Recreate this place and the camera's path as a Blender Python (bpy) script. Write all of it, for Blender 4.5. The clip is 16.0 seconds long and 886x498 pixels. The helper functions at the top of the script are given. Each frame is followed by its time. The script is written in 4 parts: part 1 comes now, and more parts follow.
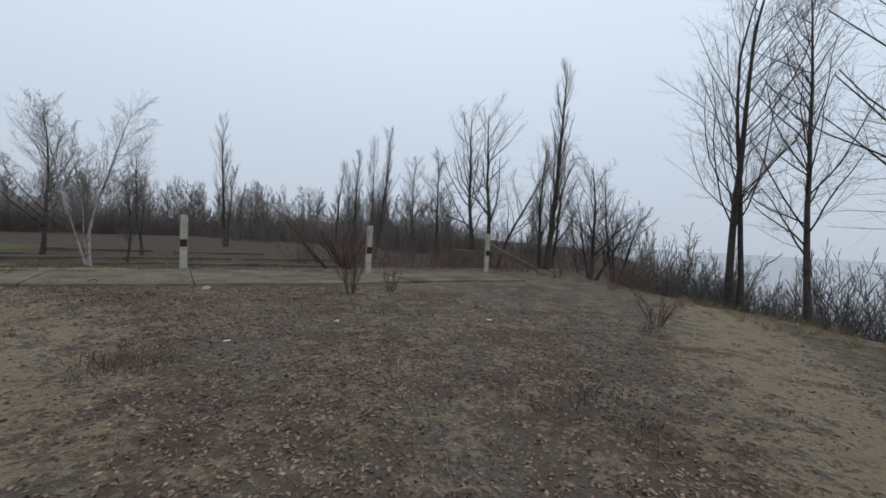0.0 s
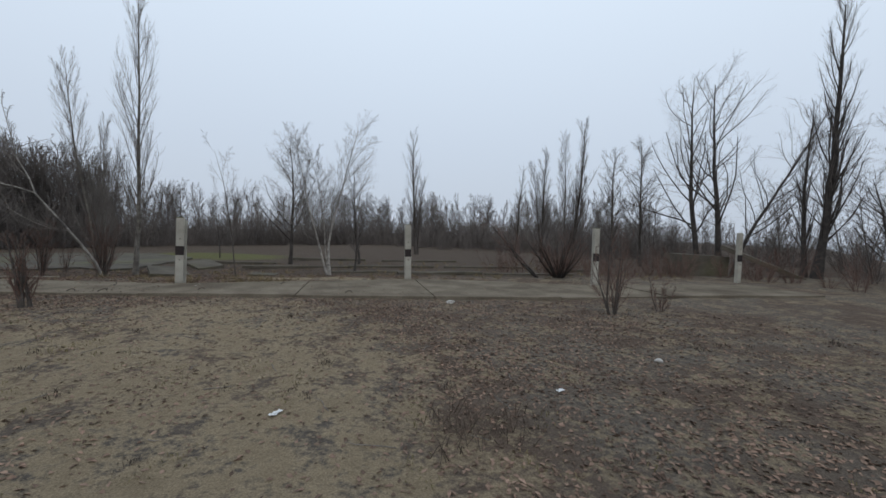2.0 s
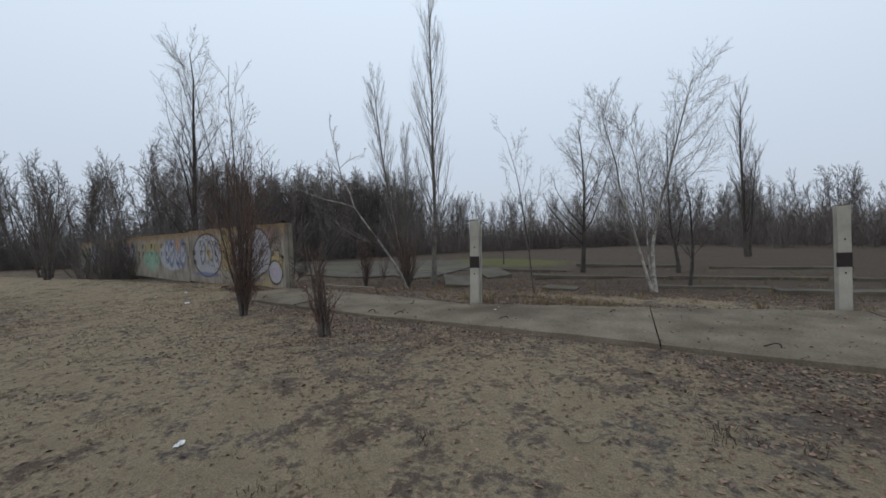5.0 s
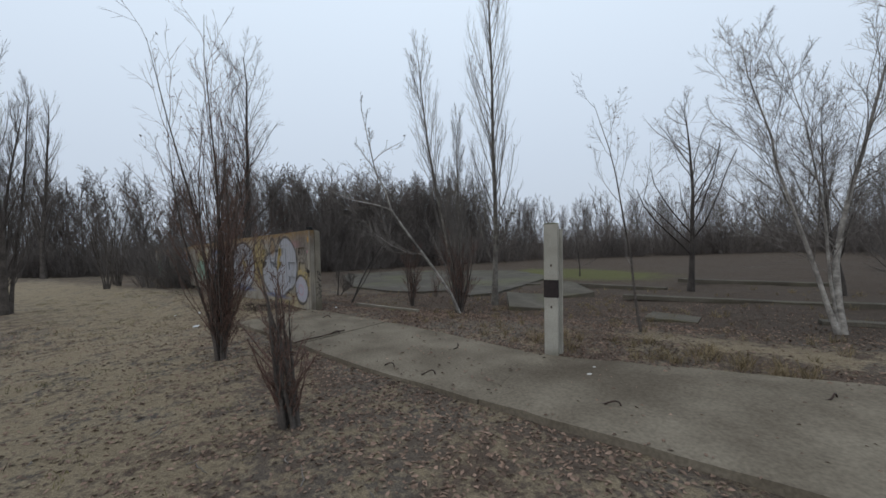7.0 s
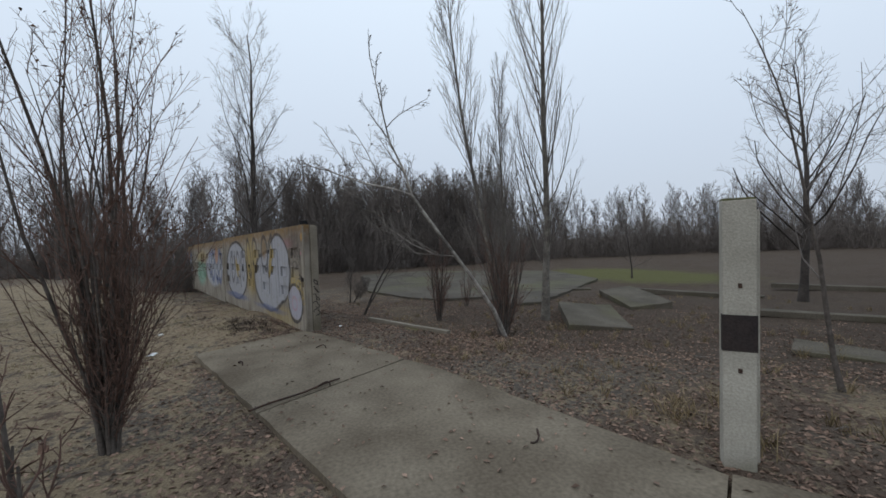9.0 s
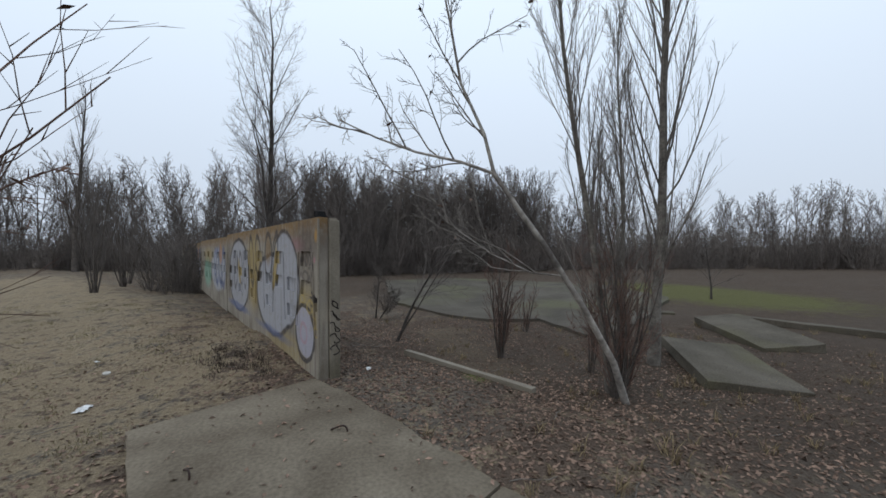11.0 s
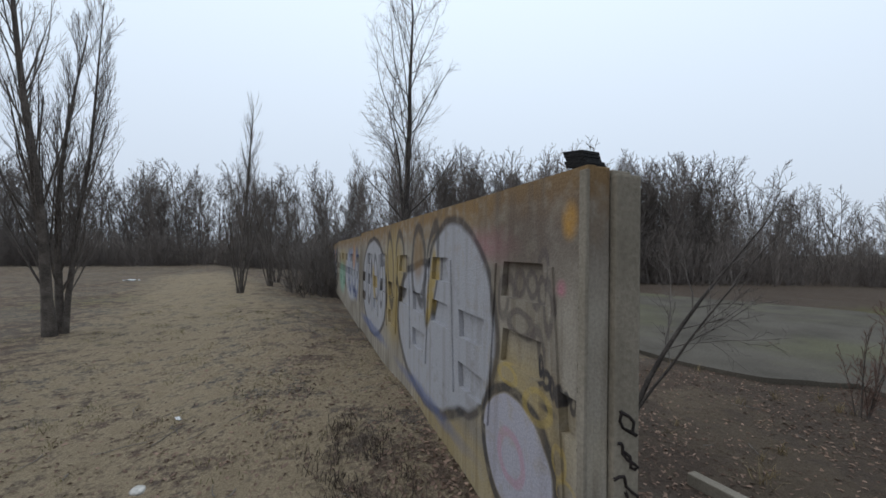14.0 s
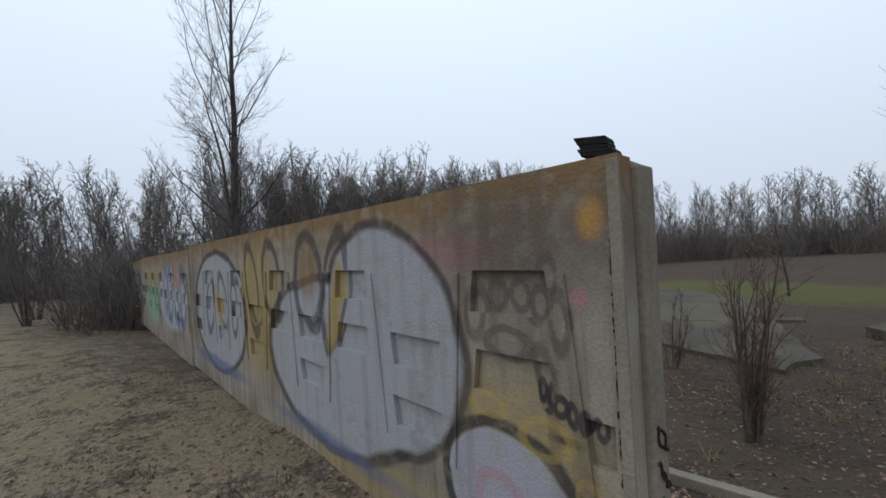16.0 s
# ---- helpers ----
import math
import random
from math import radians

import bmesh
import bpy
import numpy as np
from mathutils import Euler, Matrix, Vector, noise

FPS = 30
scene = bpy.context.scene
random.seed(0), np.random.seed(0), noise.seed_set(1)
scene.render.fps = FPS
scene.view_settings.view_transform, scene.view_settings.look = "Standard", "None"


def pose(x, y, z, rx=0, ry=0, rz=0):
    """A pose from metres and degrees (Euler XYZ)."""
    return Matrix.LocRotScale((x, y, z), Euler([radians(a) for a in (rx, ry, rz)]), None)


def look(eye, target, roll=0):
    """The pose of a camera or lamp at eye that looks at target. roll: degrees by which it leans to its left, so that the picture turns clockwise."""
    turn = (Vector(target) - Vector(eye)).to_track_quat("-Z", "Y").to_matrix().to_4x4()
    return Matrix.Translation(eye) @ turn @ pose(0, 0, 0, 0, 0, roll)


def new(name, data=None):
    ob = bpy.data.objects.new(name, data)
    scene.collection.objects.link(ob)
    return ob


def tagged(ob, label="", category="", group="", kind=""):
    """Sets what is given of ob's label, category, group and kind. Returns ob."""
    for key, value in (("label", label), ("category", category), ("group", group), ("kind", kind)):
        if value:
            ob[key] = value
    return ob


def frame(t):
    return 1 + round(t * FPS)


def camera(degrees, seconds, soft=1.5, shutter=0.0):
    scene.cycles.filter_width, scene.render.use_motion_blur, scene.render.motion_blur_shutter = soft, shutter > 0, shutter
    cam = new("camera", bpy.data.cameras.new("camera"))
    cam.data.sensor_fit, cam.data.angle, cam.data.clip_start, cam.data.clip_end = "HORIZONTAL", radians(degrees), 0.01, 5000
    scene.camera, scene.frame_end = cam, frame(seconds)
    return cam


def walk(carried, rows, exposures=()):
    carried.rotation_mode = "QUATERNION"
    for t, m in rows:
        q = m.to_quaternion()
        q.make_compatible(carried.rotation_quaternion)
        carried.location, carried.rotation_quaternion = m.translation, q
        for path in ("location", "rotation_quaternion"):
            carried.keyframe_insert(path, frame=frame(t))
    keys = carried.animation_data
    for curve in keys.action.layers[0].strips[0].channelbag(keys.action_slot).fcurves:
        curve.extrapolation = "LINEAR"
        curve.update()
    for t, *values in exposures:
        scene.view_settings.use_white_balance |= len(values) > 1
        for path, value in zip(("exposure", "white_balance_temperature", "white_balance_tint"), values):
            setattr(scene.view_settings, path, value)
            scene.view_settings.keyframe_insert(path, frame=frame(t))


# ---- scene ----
cam = camera(96.0, 16.0, soft=1.6)
PATH = [
    (0.0, 0.105, -0.152, 1.564, 1.18, -1.82, -3.21),
    (0.5, -0.570, 0.132, 1.542, 5.75, -1.66, -2.97),
    (1.0, -1.264, 0.455, 1.535, 14.69, -2.02, -1.83),
    (1.5, -1.932, 0.839, 1.521, 18.77, -2.02, -1.67),
    (2.0, -2.625, 1.200, 1.499, 23.23, -2.06, -1.30),
    (2.5, -3.338, 1.599, 1.464, 25.32, -2.51, -0.91),
    (3.0, -4.051, 1.911, 1.451, 32.07, -2.22, -0.30),
    (3.5, -4.753, 2.355, 1.430, 41.18, -2.12, 0.40),
    (4.0, -5.435, 2.830, 1.423, 48.67, -2.15, 1.18),
    (4.5, -6.106, 3.250, 1.468, 53.84, -2.03, 1.60),
    (5.0, -6.753, 3.692, 1.446, 59.90, -1.63, 1.72),
    (5.2, -6.986, 3.899, 1.411, 63.64, -2.28, 2.31),
    (7.3, -9.930, 5.593, 1.567, 70.70, -0.20, 1.32),
    (7.5, -10.261, 5.722, 1.571, 71.62, -0.10, 1.07),
    (8.0, -10.975, 5.925, 1.574, 71.73, -0.42, 1.50),
    (8.5, -11.690, 6.062, 1.582, 72.45, -0.66, 1.58),
    (8.7, -11.966, 6.084, 1.584, 72.28, -0.78, 2.20),
    (10.8, -15.166, 6.103, 1.670, 74.25, -0.19, 0.37),
    (11.0, -15.477, 6.090, 1.678, 75.17, -0.15, 0.23),
    (11.5, -16.320, 6.152, 1.648, 79.12, 0.34, 0.56),
    (12.0, -17.091, 6.255, 1.646, 82.38, 0.02, 0.34),
    (12.5, -17.754, 6.248, 1.683, 83.75, -0.33, 0.29),
    (13.0, -18.339, 6.086, 1.710, 86.41, 0.43, -0.36),
    (13.5, -18.940, 5.676, 1.695, 89.57, 0.40, -0.96),
    (14.0, -19.356, 5.247, 1.700, 92.45, 0.27, -0.70),
    (14.5, -19.573, 4.881, 1.741, 93.46, 0.39, 0.21),
    (15.0, -19.788, 4.722, 1.749, 91.43, -0.08, 2.26),
    (15.5, -19.982, 4.581, 1.759, 80.12, 0.17, 2.05),
    (16.0, -20.017, 4.578, 1.751, 68.62, 0.32, 3.03),
]
walk(cam, [(t, pose(x, y, z, 90 + pitch, roll, yaw)) for t, x, y, z, yaw, pitch, roll in PATH],
     exposures=((0.0, -0.02), (8.7, 0.03), (10.8, 0.18), (16.0, 0.18)))

# ---- world, sun, exposure ----
world = bpy.data.worlds.new("overcast_sky")
scene.world = world
world.use_nodes = True
wn, wl = world.node_tree.nodes, world.node_tree.links
wn.clear()
sky = wn.new("ShaderNodeTexSky")
sky.sky_type = "NISHITA"
sky.sun_disc = False
sky.sun_elevation, sky.sun_rotation = radians(38), radians(150)
sky.air_density, sky.dust_density = 1.0, 4.0
bg_clear = wn.new("ShaderNodeBackground")
bg_clear.inputs["Strength"].default_value = 0.05
wl.new(sky.outputs[0], bg_clear.inputs["Color"])
tc = wn.new("ShaderNodeTexCoord")
sep = wn.new("ShaderNodeSeparateXYZ")
wl.new(tc.outputs["Generated"], sep.inputs[0])
ramp = wn.new("ShaderNodeValToRGB")
ramp.color_ramp.elements[0].position, ramp.color_ramp.elements[0].color = 0.0, (0.50, 0.56, 0.65, 1)
ramp.color_ramp.elements[1].position, ramp.color_ramp.elements[1].color = 0.55, (0.72, 0.83, 0.96, 1)
e = ramp.color_ramp.elements.new(0.2)
e.color = (0.57, 0.65, 0.76, 1)
wl.new(sep.outputs["Z"], ramp.inputs[0])
bg_cloud = wn.new("ShaderNodeBackground")
bg_cloud.inputs["Strength"].default_value = 1.16
wl.new(ramp.outputs[0], bg_cloud.inputs["Color"])
mixw = wn.new("ShaderNodeMixShader")
mixw.inputs[0].default_value = 0.88
wl.new(bg_clear.outputs[0], mixw.inputs[1])
wl.new(bg_cloud.outputs[0], mixw.inputs[2])
wout = wn.new("ShaderNodeOutputWorld")
wl.new(mixw.outputs[0], wout.inputs[0])

sun = new("sun", bpy.data.lights.new("sun", "SUN"))
sun.data.energy, sun.data.angle, sun.data.color = 0.35, radians(40), (1.0, 0.96, 0.9)
sun.matrix_world = look((0, 0, 30), (-12, 24, -5))


# ---- materials ----
def material(name, c1, c2, scale=3.0, rough=0.9, bump=0.3, fine=40.0, c3=None, c3_amount=0.5, island=0.0, spec=0.2, vary=0.28):
    """Two-scale noise colour with relief; c3: stains; island: colour spread between pieces."""
    m = bpy.data.materials.new(name)
    m.use_nodes = True
    n, l = m.node_tree.nodes, m.node_tree.links
    bs = n["Principled BSDF"]
    bs.inputs["Roughness"].default_value = rough
    bs.inputs["Specular IOR Level"].default_value = spec
    co = n.new("ShaderNodeTexCoord")
    n1 = n.new("ShaderNodeTexNoise")
    n1.inputs["Scale"].default_value, n1.inputs["Detail"].default_value = scale, 6
    n2 = n.new("ShaderNodeTexNoise")
    n2.inputs["Scale"].default_value, n2.inputs["Detail"].default_value = fine, 5
    for k in (n1, n2):
        l.new(co.outputs["Object"], k.inputs["Vector"])
    mixa = n.new("ShaderNodeMix")
    mixa.data_type = "RGBA"
    mixa.inputs["A"].default_value, mixa.inputs["B"].default_value = (*c1, 1), (*c2, 1)
    r1 = n.new("ShaderNodeMapRange")
    r1.inputs[1].default_value, r1.inputs[2].default_value = 0.35, 0.65
    l.new(n1.outputs["Fac"], r1.inputs[0])
    l.new(r1.outputs[0], mixa.inputs["Factor"])
    out = mixa.outputs["Result"]
    if c3:
        n3 = n.new("ShaderNodeTexNoise")
        n3.inputs["Scale"].default_value, n3.inputs["Detail"].default_value = scale * 0.37, 8
        l.new(co.outputs["Object"], n3.inputs["Vector"])
        r3 = n.new("ShaderNodeMapRange")
        r3.inputs[1].default_value, r3.inputs[2].default_value, r3.inputs[4].default_value = 0.5, 0.68, c3_amount
        l.new(n3.outputs["Fac"], r3.inputs[0])
        mixc = n.new("ShaderNodeMix")
        mixc.data_type = "RGBA"
        mixc.inputs["B"].default_value = (*c3, 1)
        l.new(out, mixc.inputs["A"])
        l.new(r3.outputs[0], mixc.inputs["Factor"])
        out = mixc.outputs["Result"]
    hsv = n.new("ShaderNodeHueSaturation")
    r2 = n.new("ShaderNodeMapRange")
    r2.inputs[1].default_value, r2.inputs[2].default_value, r2.inputs[3].default_value, r2.inputs[4].default_value = 0.3, 0.7, 1 - vary, 1 + vary
    l.new(n2.outputs["Fac"], r2.inputs[0])
    val = r2.outputs[0]
    if island:
        geo = n.new("ShaderNodeNewGeometry")
        ri = n.new("ShaderNodeMapRange")
        ri.inputs[3].default_value, ri.inputs[4].default_value = 1 - island, 1 + island
        l.new(geo.outputs["Random Per Island"], ri.inputs[0])
        mu = n.new("ShaderNodeMath")
        mu.operation = "MULTIPLY"
        l.new(val, mu.inputs[0])
        l.new(ri.outputs[0], mu.inputs[1])
        val = mu.outputs[0]
    l.new(val, hsv.inputs["Value"])
    l.new(out, hsv.inputs["Color"])
    l.new(hsv.outputs[0], bs.inputs["Base Color"])
    if bump:
        b = n.new("ShaderNodeBump")
        b.inputs["Strength"].default_value, b.inputs["Distance"].default_value = bump, 0.02
        l.new(n2.outputs["Fac"], b.inputs["Height"])
        l.new(b.outputs[0], bs.inputs["Normal"])
    m["colour"] = out.node.name
    return m


CONCRETE = material("weathered_concrete", (0.255, 0.225, 0.18), (0.185, 0.16, 0.125), 1.6, 0.9, 0.3, 55, (0.13, 0.115, 0.085), 0.75, vary=0.15)
CONCRETE_LIGHT = material("pale_concrete", (0.40, 0.375, 0.32), (0.29, 0.27, 0.225), 2.2, 0.85, 0.3, 60, (0.17, 0.16, 0.11), 0.85, vary=0.15)
SLAB = material("slab_concrete", (0.195, 0.165, 0.125), (0.13, 0.107, 0.08), 1.3, 0.96, 0.35, 30, (0.085, 0.068, 0.05), 0.9, spec=0.05, vary=0.2)
ASPHALT = material("old_asphalt", (0.105, 0.092, 0.074), (0.068, 0.059, 0.047), 0.8, 0.95, 0.6, 50, (0.11, 0.105, 0.06), 0.7)
DARK_SLAB = material("mossy_concrete", (0.118, 0.102, 0.08), (0.08, 0.069, 0.053), 1.5, 0.95, 0.5, 40, (0.12, 0.11, 0.06), 0.6)
STEEL_DARK = material("rusty_steel", (0.035, 0.025, 0.022), (0.07, 0.04, 0.028), 8, 0.75, 0.3, 80)
BLACK_PAINT = material("black_paint", (0.02, 0.017, 0.017), (0.035, 0.026, 0.024), 6, 0.7, 0.2, 70)
TAR = material("black_tarred_felt", (0.008, 0.008, 0.008), (0.014, 0.013, 0.013), 9, 0.8, 0.4, 60)
BARK = material("grey_brown_bark", (0.115, 0.098, 0.085), (0.065, 0.055, 0.048), 4, 0.95, 0.7, 30)
BARK_PALE = material("pale_poplar_bark", (0.20, 0.18, 0.155), (0.10, 0.088, 0.075), 5, 0.95, 0.6, 25)
BARK_DARK = material("dark_bark", (0.075, 0.064, 0.057), (0.045, 0.039, 0.035), 4, 0.95, 0.7, 30)
BIRCH = material("white_birch_bark", (0.38, 0.35, 0.31), (0.20, 0.18, 0.16), 5, 0.85, 0.4, 18, (0.07, 0.06, 0.055), 0.85)
TWIG = material("grey_twigs", (0.15, 0.13, 0.117), (0.11, 0.096, 0.086), 2, 0.95, 0, 20)
TWIG_PALE = material("pale_twigs", (0.20, 0.178, 0.158), (0.145, 0.127, 0.112), 2, 0.95, 0, 20)
TWIG_RED = material("red_brown_twigs", (0.16, 0.10, 0.08), (0.115, 0.075, 0.06), 2, 0.95, 0, 20)
TWIG_FAR = material("far_wood_twigs", (0.175, 0.150, 0.134), (0.120, 0.103, 0.093), 0.15, 1.0, 0, 3)
LEAF = material("dry_leaves", (0.225, 0.152, 0.112), (0.140, 0.095, 0.072), 0.6, 0.9, 0, 25, island=0.55)
LEAF_DEAD = material("withered_leaves", (0.14, 0.085, 0.06), (0.075, 0.05, 0.04), 2, 0.9, 0, 25, island=0.4)
GRASS = material("dry_grass", (0.23, 0.175, 0.10), (0.15, 0.115, 0.065), 1.0, 0.95, 0, 15, island=0.4)
TUSSOCK = material("olive_grass", (0.20, 0.165, 0.085), (0.13, 0.115, 0.06), 1.0, 0.95, 0, 15, island=0.4)
WEED = material("dark_dry_weed", (0.09, 0.068, 0.052), (0.055, 0.043, 0.035), 2.0, 0.95, 0, 15, island=0.4)
MOSS = material("green_moss", (0.13, 0.13, 0.05), (0.09, 0.09, 0.04), 8, 0.95, 0.5, 60)
PAPER = material("dirty_white_paper", (0.70, 0.70, 0.70), (0.55, 0.55, 0.54), 6, 0.7, 0.1, 30)
STONE = material("pale_stone", (0.50, 0.48, 0.44), (0.36, 0.34, 0.31), 5, 0.9, 0.4, 30)
WATER = bpy.data.materials.new("grey_river_water")
WATER.use_nodes = True
WATER.node_tree.nodes["Principled BSDF"].inputs["Base Color"].default_value = (0.05, 0.065, 0.075, 1)
WATER.node_tree.nodes["Principled BSDF"].inputs["Roughness"].default_value = 0.12
_wn = WATER.node_tree.nodes.new("ShaderNodeTexNoise")
_wn.inputs["Scale"].default_value = 0.8
_wb = WATER.node_tree.nodes.new("ShaderNodeBump")
_wb.inputs["Strength"].default_value = 0.15
WATER.node_tree.links.new(_wn.outputs["Fac"], _wb.inputs["Height"])
WATER.node_tree.links.new(_wb.outputs[0], WATER.node_tree.nodes["Principled BSDF"].inputs["Normal"])


def ground_material():
    """Sand, leaf mould and moss, mixed by the ground's own cover attributes and broken up by noise."""
    m = bpy.data.materials.new("sandy_ground")
    m.use_nodes = True
    n, l = m.node_tree.nodes, m.node_tree.links
    bs = n["Principled BSDF"]
    bs.inputs["Roughness"].default_value = 0.97
    bs.inputs["Specular IOR Level"].default_value = 0.1
    co = n.new("ShaderNodeTexCoord")

    def tex(scale, detail=6, rough=0.6):
        k = n.new("ShaderNodeTexNoise")
        k.inputs["Scale"].default_value, k.inputs["Detail"].default_value, k.inputs["Roughness"].default_value = scale, detail, rough
        l.new(co.outputs["Object"], k.inputs["Vector"])
        return k.outputs["Fac"]

    def mixc(fac, a, b):
        k = n.new("ShaderNodeMix")
        k.data_type = "RGBA"
        for s, v in (("A", a), ("B", b)):
            if isinstance(v, tuple):
                k.inputs[s].default_value = (*v, 1)
            else:
                l.new(v, k.inputs[s])
        l.new(fac, k.inputs["Factor"])
        return k.outputs["Result"]

    def span(v, lo, hi, a=0.0, b=1.0):
        k = n.new("ShaderNodeMapRange")
        for i, q in zip((1, 2, 3, 4), (lo, hi, a, b)):
            k.inputs[i].default_value = q
        l.new(v, k.inputs[0])
        return k.outputs[0]

    def math2(op, a, b):
        k = n.new("ShaderNodeMath")
        k.operation = op
        for i, v in enumerate((a, b)):
            if isinstance(v, float):
                k.inputs[i].default_value = v
            else:
                l.new(v, k.inputs[i])
        return k.outputs[0]

    def attr(name):
        k = n.new("ShaderNodeAttribute")
        k.attribute_name = name
        return k.outputs["Fac"]

    big, mid, fine, grit = tex(0.5, 5), tex(2.6, 7), tex(14, 7, 0.7), tex(70, 4)
    sand = mixc(span(mid, 0.35, 0.65), (0.335, 0.268, 0.178), (0.245, 0.193, 0.128))
    mould = mixc(span(fine, 0.35, 0.65), (0.150, 0.110, 0.083), (0.078, 0.058, 0.046))
    grey = mixc(span(fine, 0.4, 0.6), (0.105, 0.090, 0.076), (0.185, 0.152, 0.118))
    mould = mixc(span(big, 0.42, 0.58), mould, grey)
    cover = math2("ADD", attr("sand"), math2("MULTIPLY", math2("SUBTRACT", mid, 0.5), 4.2))
    cover = math2("ADD", cover, math2("MULTIPLY", math2("SUBTRACT", fine, 0.5), 3.6))
    col = mixc(span(cover, 0.15, 0.85), mould, sand)
    dead = mixc(span(fine, 0.35, 0.65), (0.098, 0.073, 0.056), (0.058, 0.044, 0.035))
    col = mixc(attr("dead"), col, dead)
    green = mixc(span(fine, 0.35, 0.65), (0.10, 0.115, 0.035), (0.145, 0.135, 0.055))
    moss = math2("ADD", attr("moss"), math2("MULTIPLY", math2("SUBTRACT", mid, 0.5), 0.9))
    col = mixc(span(moss, 0.45, 0.85, 0.0, 0.75), col, green)
    hsv = n.new("ShaderNodeHueSaturation")
    l.new(span(grit, 0.25, 0.75, 0.62, 1.4), hsv.inputs["Value"])
    l.new(col, hsv.inputs["Color"])
    l.new(hsv.outputs[0], bs.inputs["Base Color"])
    b = n.new("ShaderNodeBump")
    b.inputs["Strength"].default_value, b.inputs["Distance"].default_value = 1.0, 0.06
    hoof = tex(5.5, 3)
    l.new(math2("ADD", math2("ADD", fine, math2("MULTIPLY", grit, 0.35)), math2("MULTIPLY", hoof, 1.6)), b.inputs["Height"])
    l.new(b.outputs[0], bs.inputs["Normal"])
    return m


# ---- plan: s runs along the row of posts, d across it towards the field ----
AX, AY, ROW = -14.6, 9.1, radians(35.05)
CU, SU = math.cos(ROW), math.sin(ROW)


def world_xy(s, d):
    return AX + CU * s - SU * d, AY + SU * s + CU * d


def plan_sd(x, y):
    return (x - AX) * CU + (y - AY) * SU, -(x - AX) * SU + (y - AY) * CU


def smooth(a, b, x):
    t = np.clip((np.asarray(x, float) - a) / (b - a), 0, 1)
    return t * t * (3 - 2 * t)


BANK_Y = (-60, -10, 3, 8, 14, 19, 24, 33, 60, 150)
BANK_X = (12, 12.5, 12.4, 12.2, 11.6, 10.2, 9.2, 10.5, 22, 60)


def lumps(x, y):
    return (np.sin(1.9 * x + 0.7 * np.sin(1.3 * y)) * np.sin(1.6 * y + 0.9 * np.sin(1.1 * x)) * 0.022
            + np.sin(5.3 * x + 1.7 * np.sin(3.1 * y)) * np.sin(4.7 * y + 1.3 * np.sin(3.7 * x)) * 0.010)


def ground_z(x, y):
    x, y = np.asarray(x, float), np.asarray(y, float)
    s, d = plan_sd(x, y)
    z = -0.17 - 0.04 * smooth(1, 4, d)
    z = z - 0.20 * smooth(1.2, 6, d) * smooth(5, -3, s)
    z = z - 0.24 * smooth(-6.0, -10.0, s) * smooth(1.2, -1.5, d)
    z = z - 0.15 * smooth(1.5, 5, d)
    z = z - 0.30 * smooth(3, 11, x) * smooth(2.5, -3, d)
    b = x - np.interp(y, BANK_Y, BANK_X)
    z = z - 5.0 * smooth(0, 11, b) - 0.25 * smooth(-3, 1, b)
    # sand banked up against the wall
    w = np.hypot(x + 24.6, y - 5.55)
    z = z + 0.16 * np.exp(-(w / 1.3) ** 2)
    quiet = 1 - np.exp(-((d + 1.4) / 1.9) ** 2) * (s > -7.6) * (s < 20)
    return z + lumps(x, y) * (0.25 + 0.75 * quiet)


def gz(x, y):
    return float(ground_z(x, y))


def near_line(x, y, pts):
    best = np.full(np.shape(x), 1e9)
    for (ax, ay), (bx, by) in zip(pts, pts[1:]):
        t = np.clip(((x - ax) * (bx - ax) + (y - ay) * (by - ay)) / ((bx - ax) ** 2 + (by - ay) ** 2), 0, 1)
        best = np.minimum(best, np.hypot(x - ax - t * (bx - ax), y - ay - t * (by - ay)))
    return best


TRAILS = (
    (((3.0, -4), (3.6, 2), (5.2, 6), (7.6, 10.5), (9.4, 14)), 1.3),
    (((1, -6), (-3.6, 1.0), (-6.2, 4.6), (-8.4, 5.8), (-10, 6.6)), 1.9),
    (((-8, 4.2), (-12, 2.4), (-17, 1.8), (-21.5, 2.1), (-27, -0.2), (-36, -5.6), (-48, -14)), 2.9),
    (((-20.5, 3.2), (-23.5, 4.0), (-27.0, 3.6)), 1.0),
    (((-22.2, 8.6), (-25.5, 8.8)), 0.8),
    (((-11.2, 13.2), (-14.8, 11.6)), 0.7),
    (((-33, -4.5), (-36, -8), (-42, -10.5)), 0.6),
)


def sand_cover(x, y):
    v = 0.12 - 0.4 * smooth(0.8, 2.5, plan_sd(x, y)[1]) - 0.5 * smooth(4, 10, plan_sd(x, y)[1])
    for pts, width in TRAILS:
        v = np.maximum(v, 0.82 * (1 - smooth(width * 0.2, width * 1.7, near_line(x, y, pts))))
    return v


def dead_cover(x, y):
    s, d = plan_sd(x, y)
    return 0.8 * smooth(1.2, 4.0, d) * smooth(-14, -8, s + 0 * d) + 0.8 * smooth(6, 12, d) * (1 - smooth(-14, -8, s))


def moss_cover(x, y):
    v = np.exp(-(np.hypot((x + 31) / 7, (y - 23) / 4)) ** 2) * 1.3
    v = np.maximum(v, np.exp(-(np.hypot(x + 21.4, (y - 8.2) * 1.6) / 0.6) ** 2))
    v = np.maximum(v, 0.55 * np.exp(-(np.hypot((x + 34) / 6, (y + 9) / 4)) ** 2))
    v = np.maximum(v, 0.6 * np.exp(-(np.hypot(x - 12.0, y - 16.2) / 1.6) ** 2))
    return v


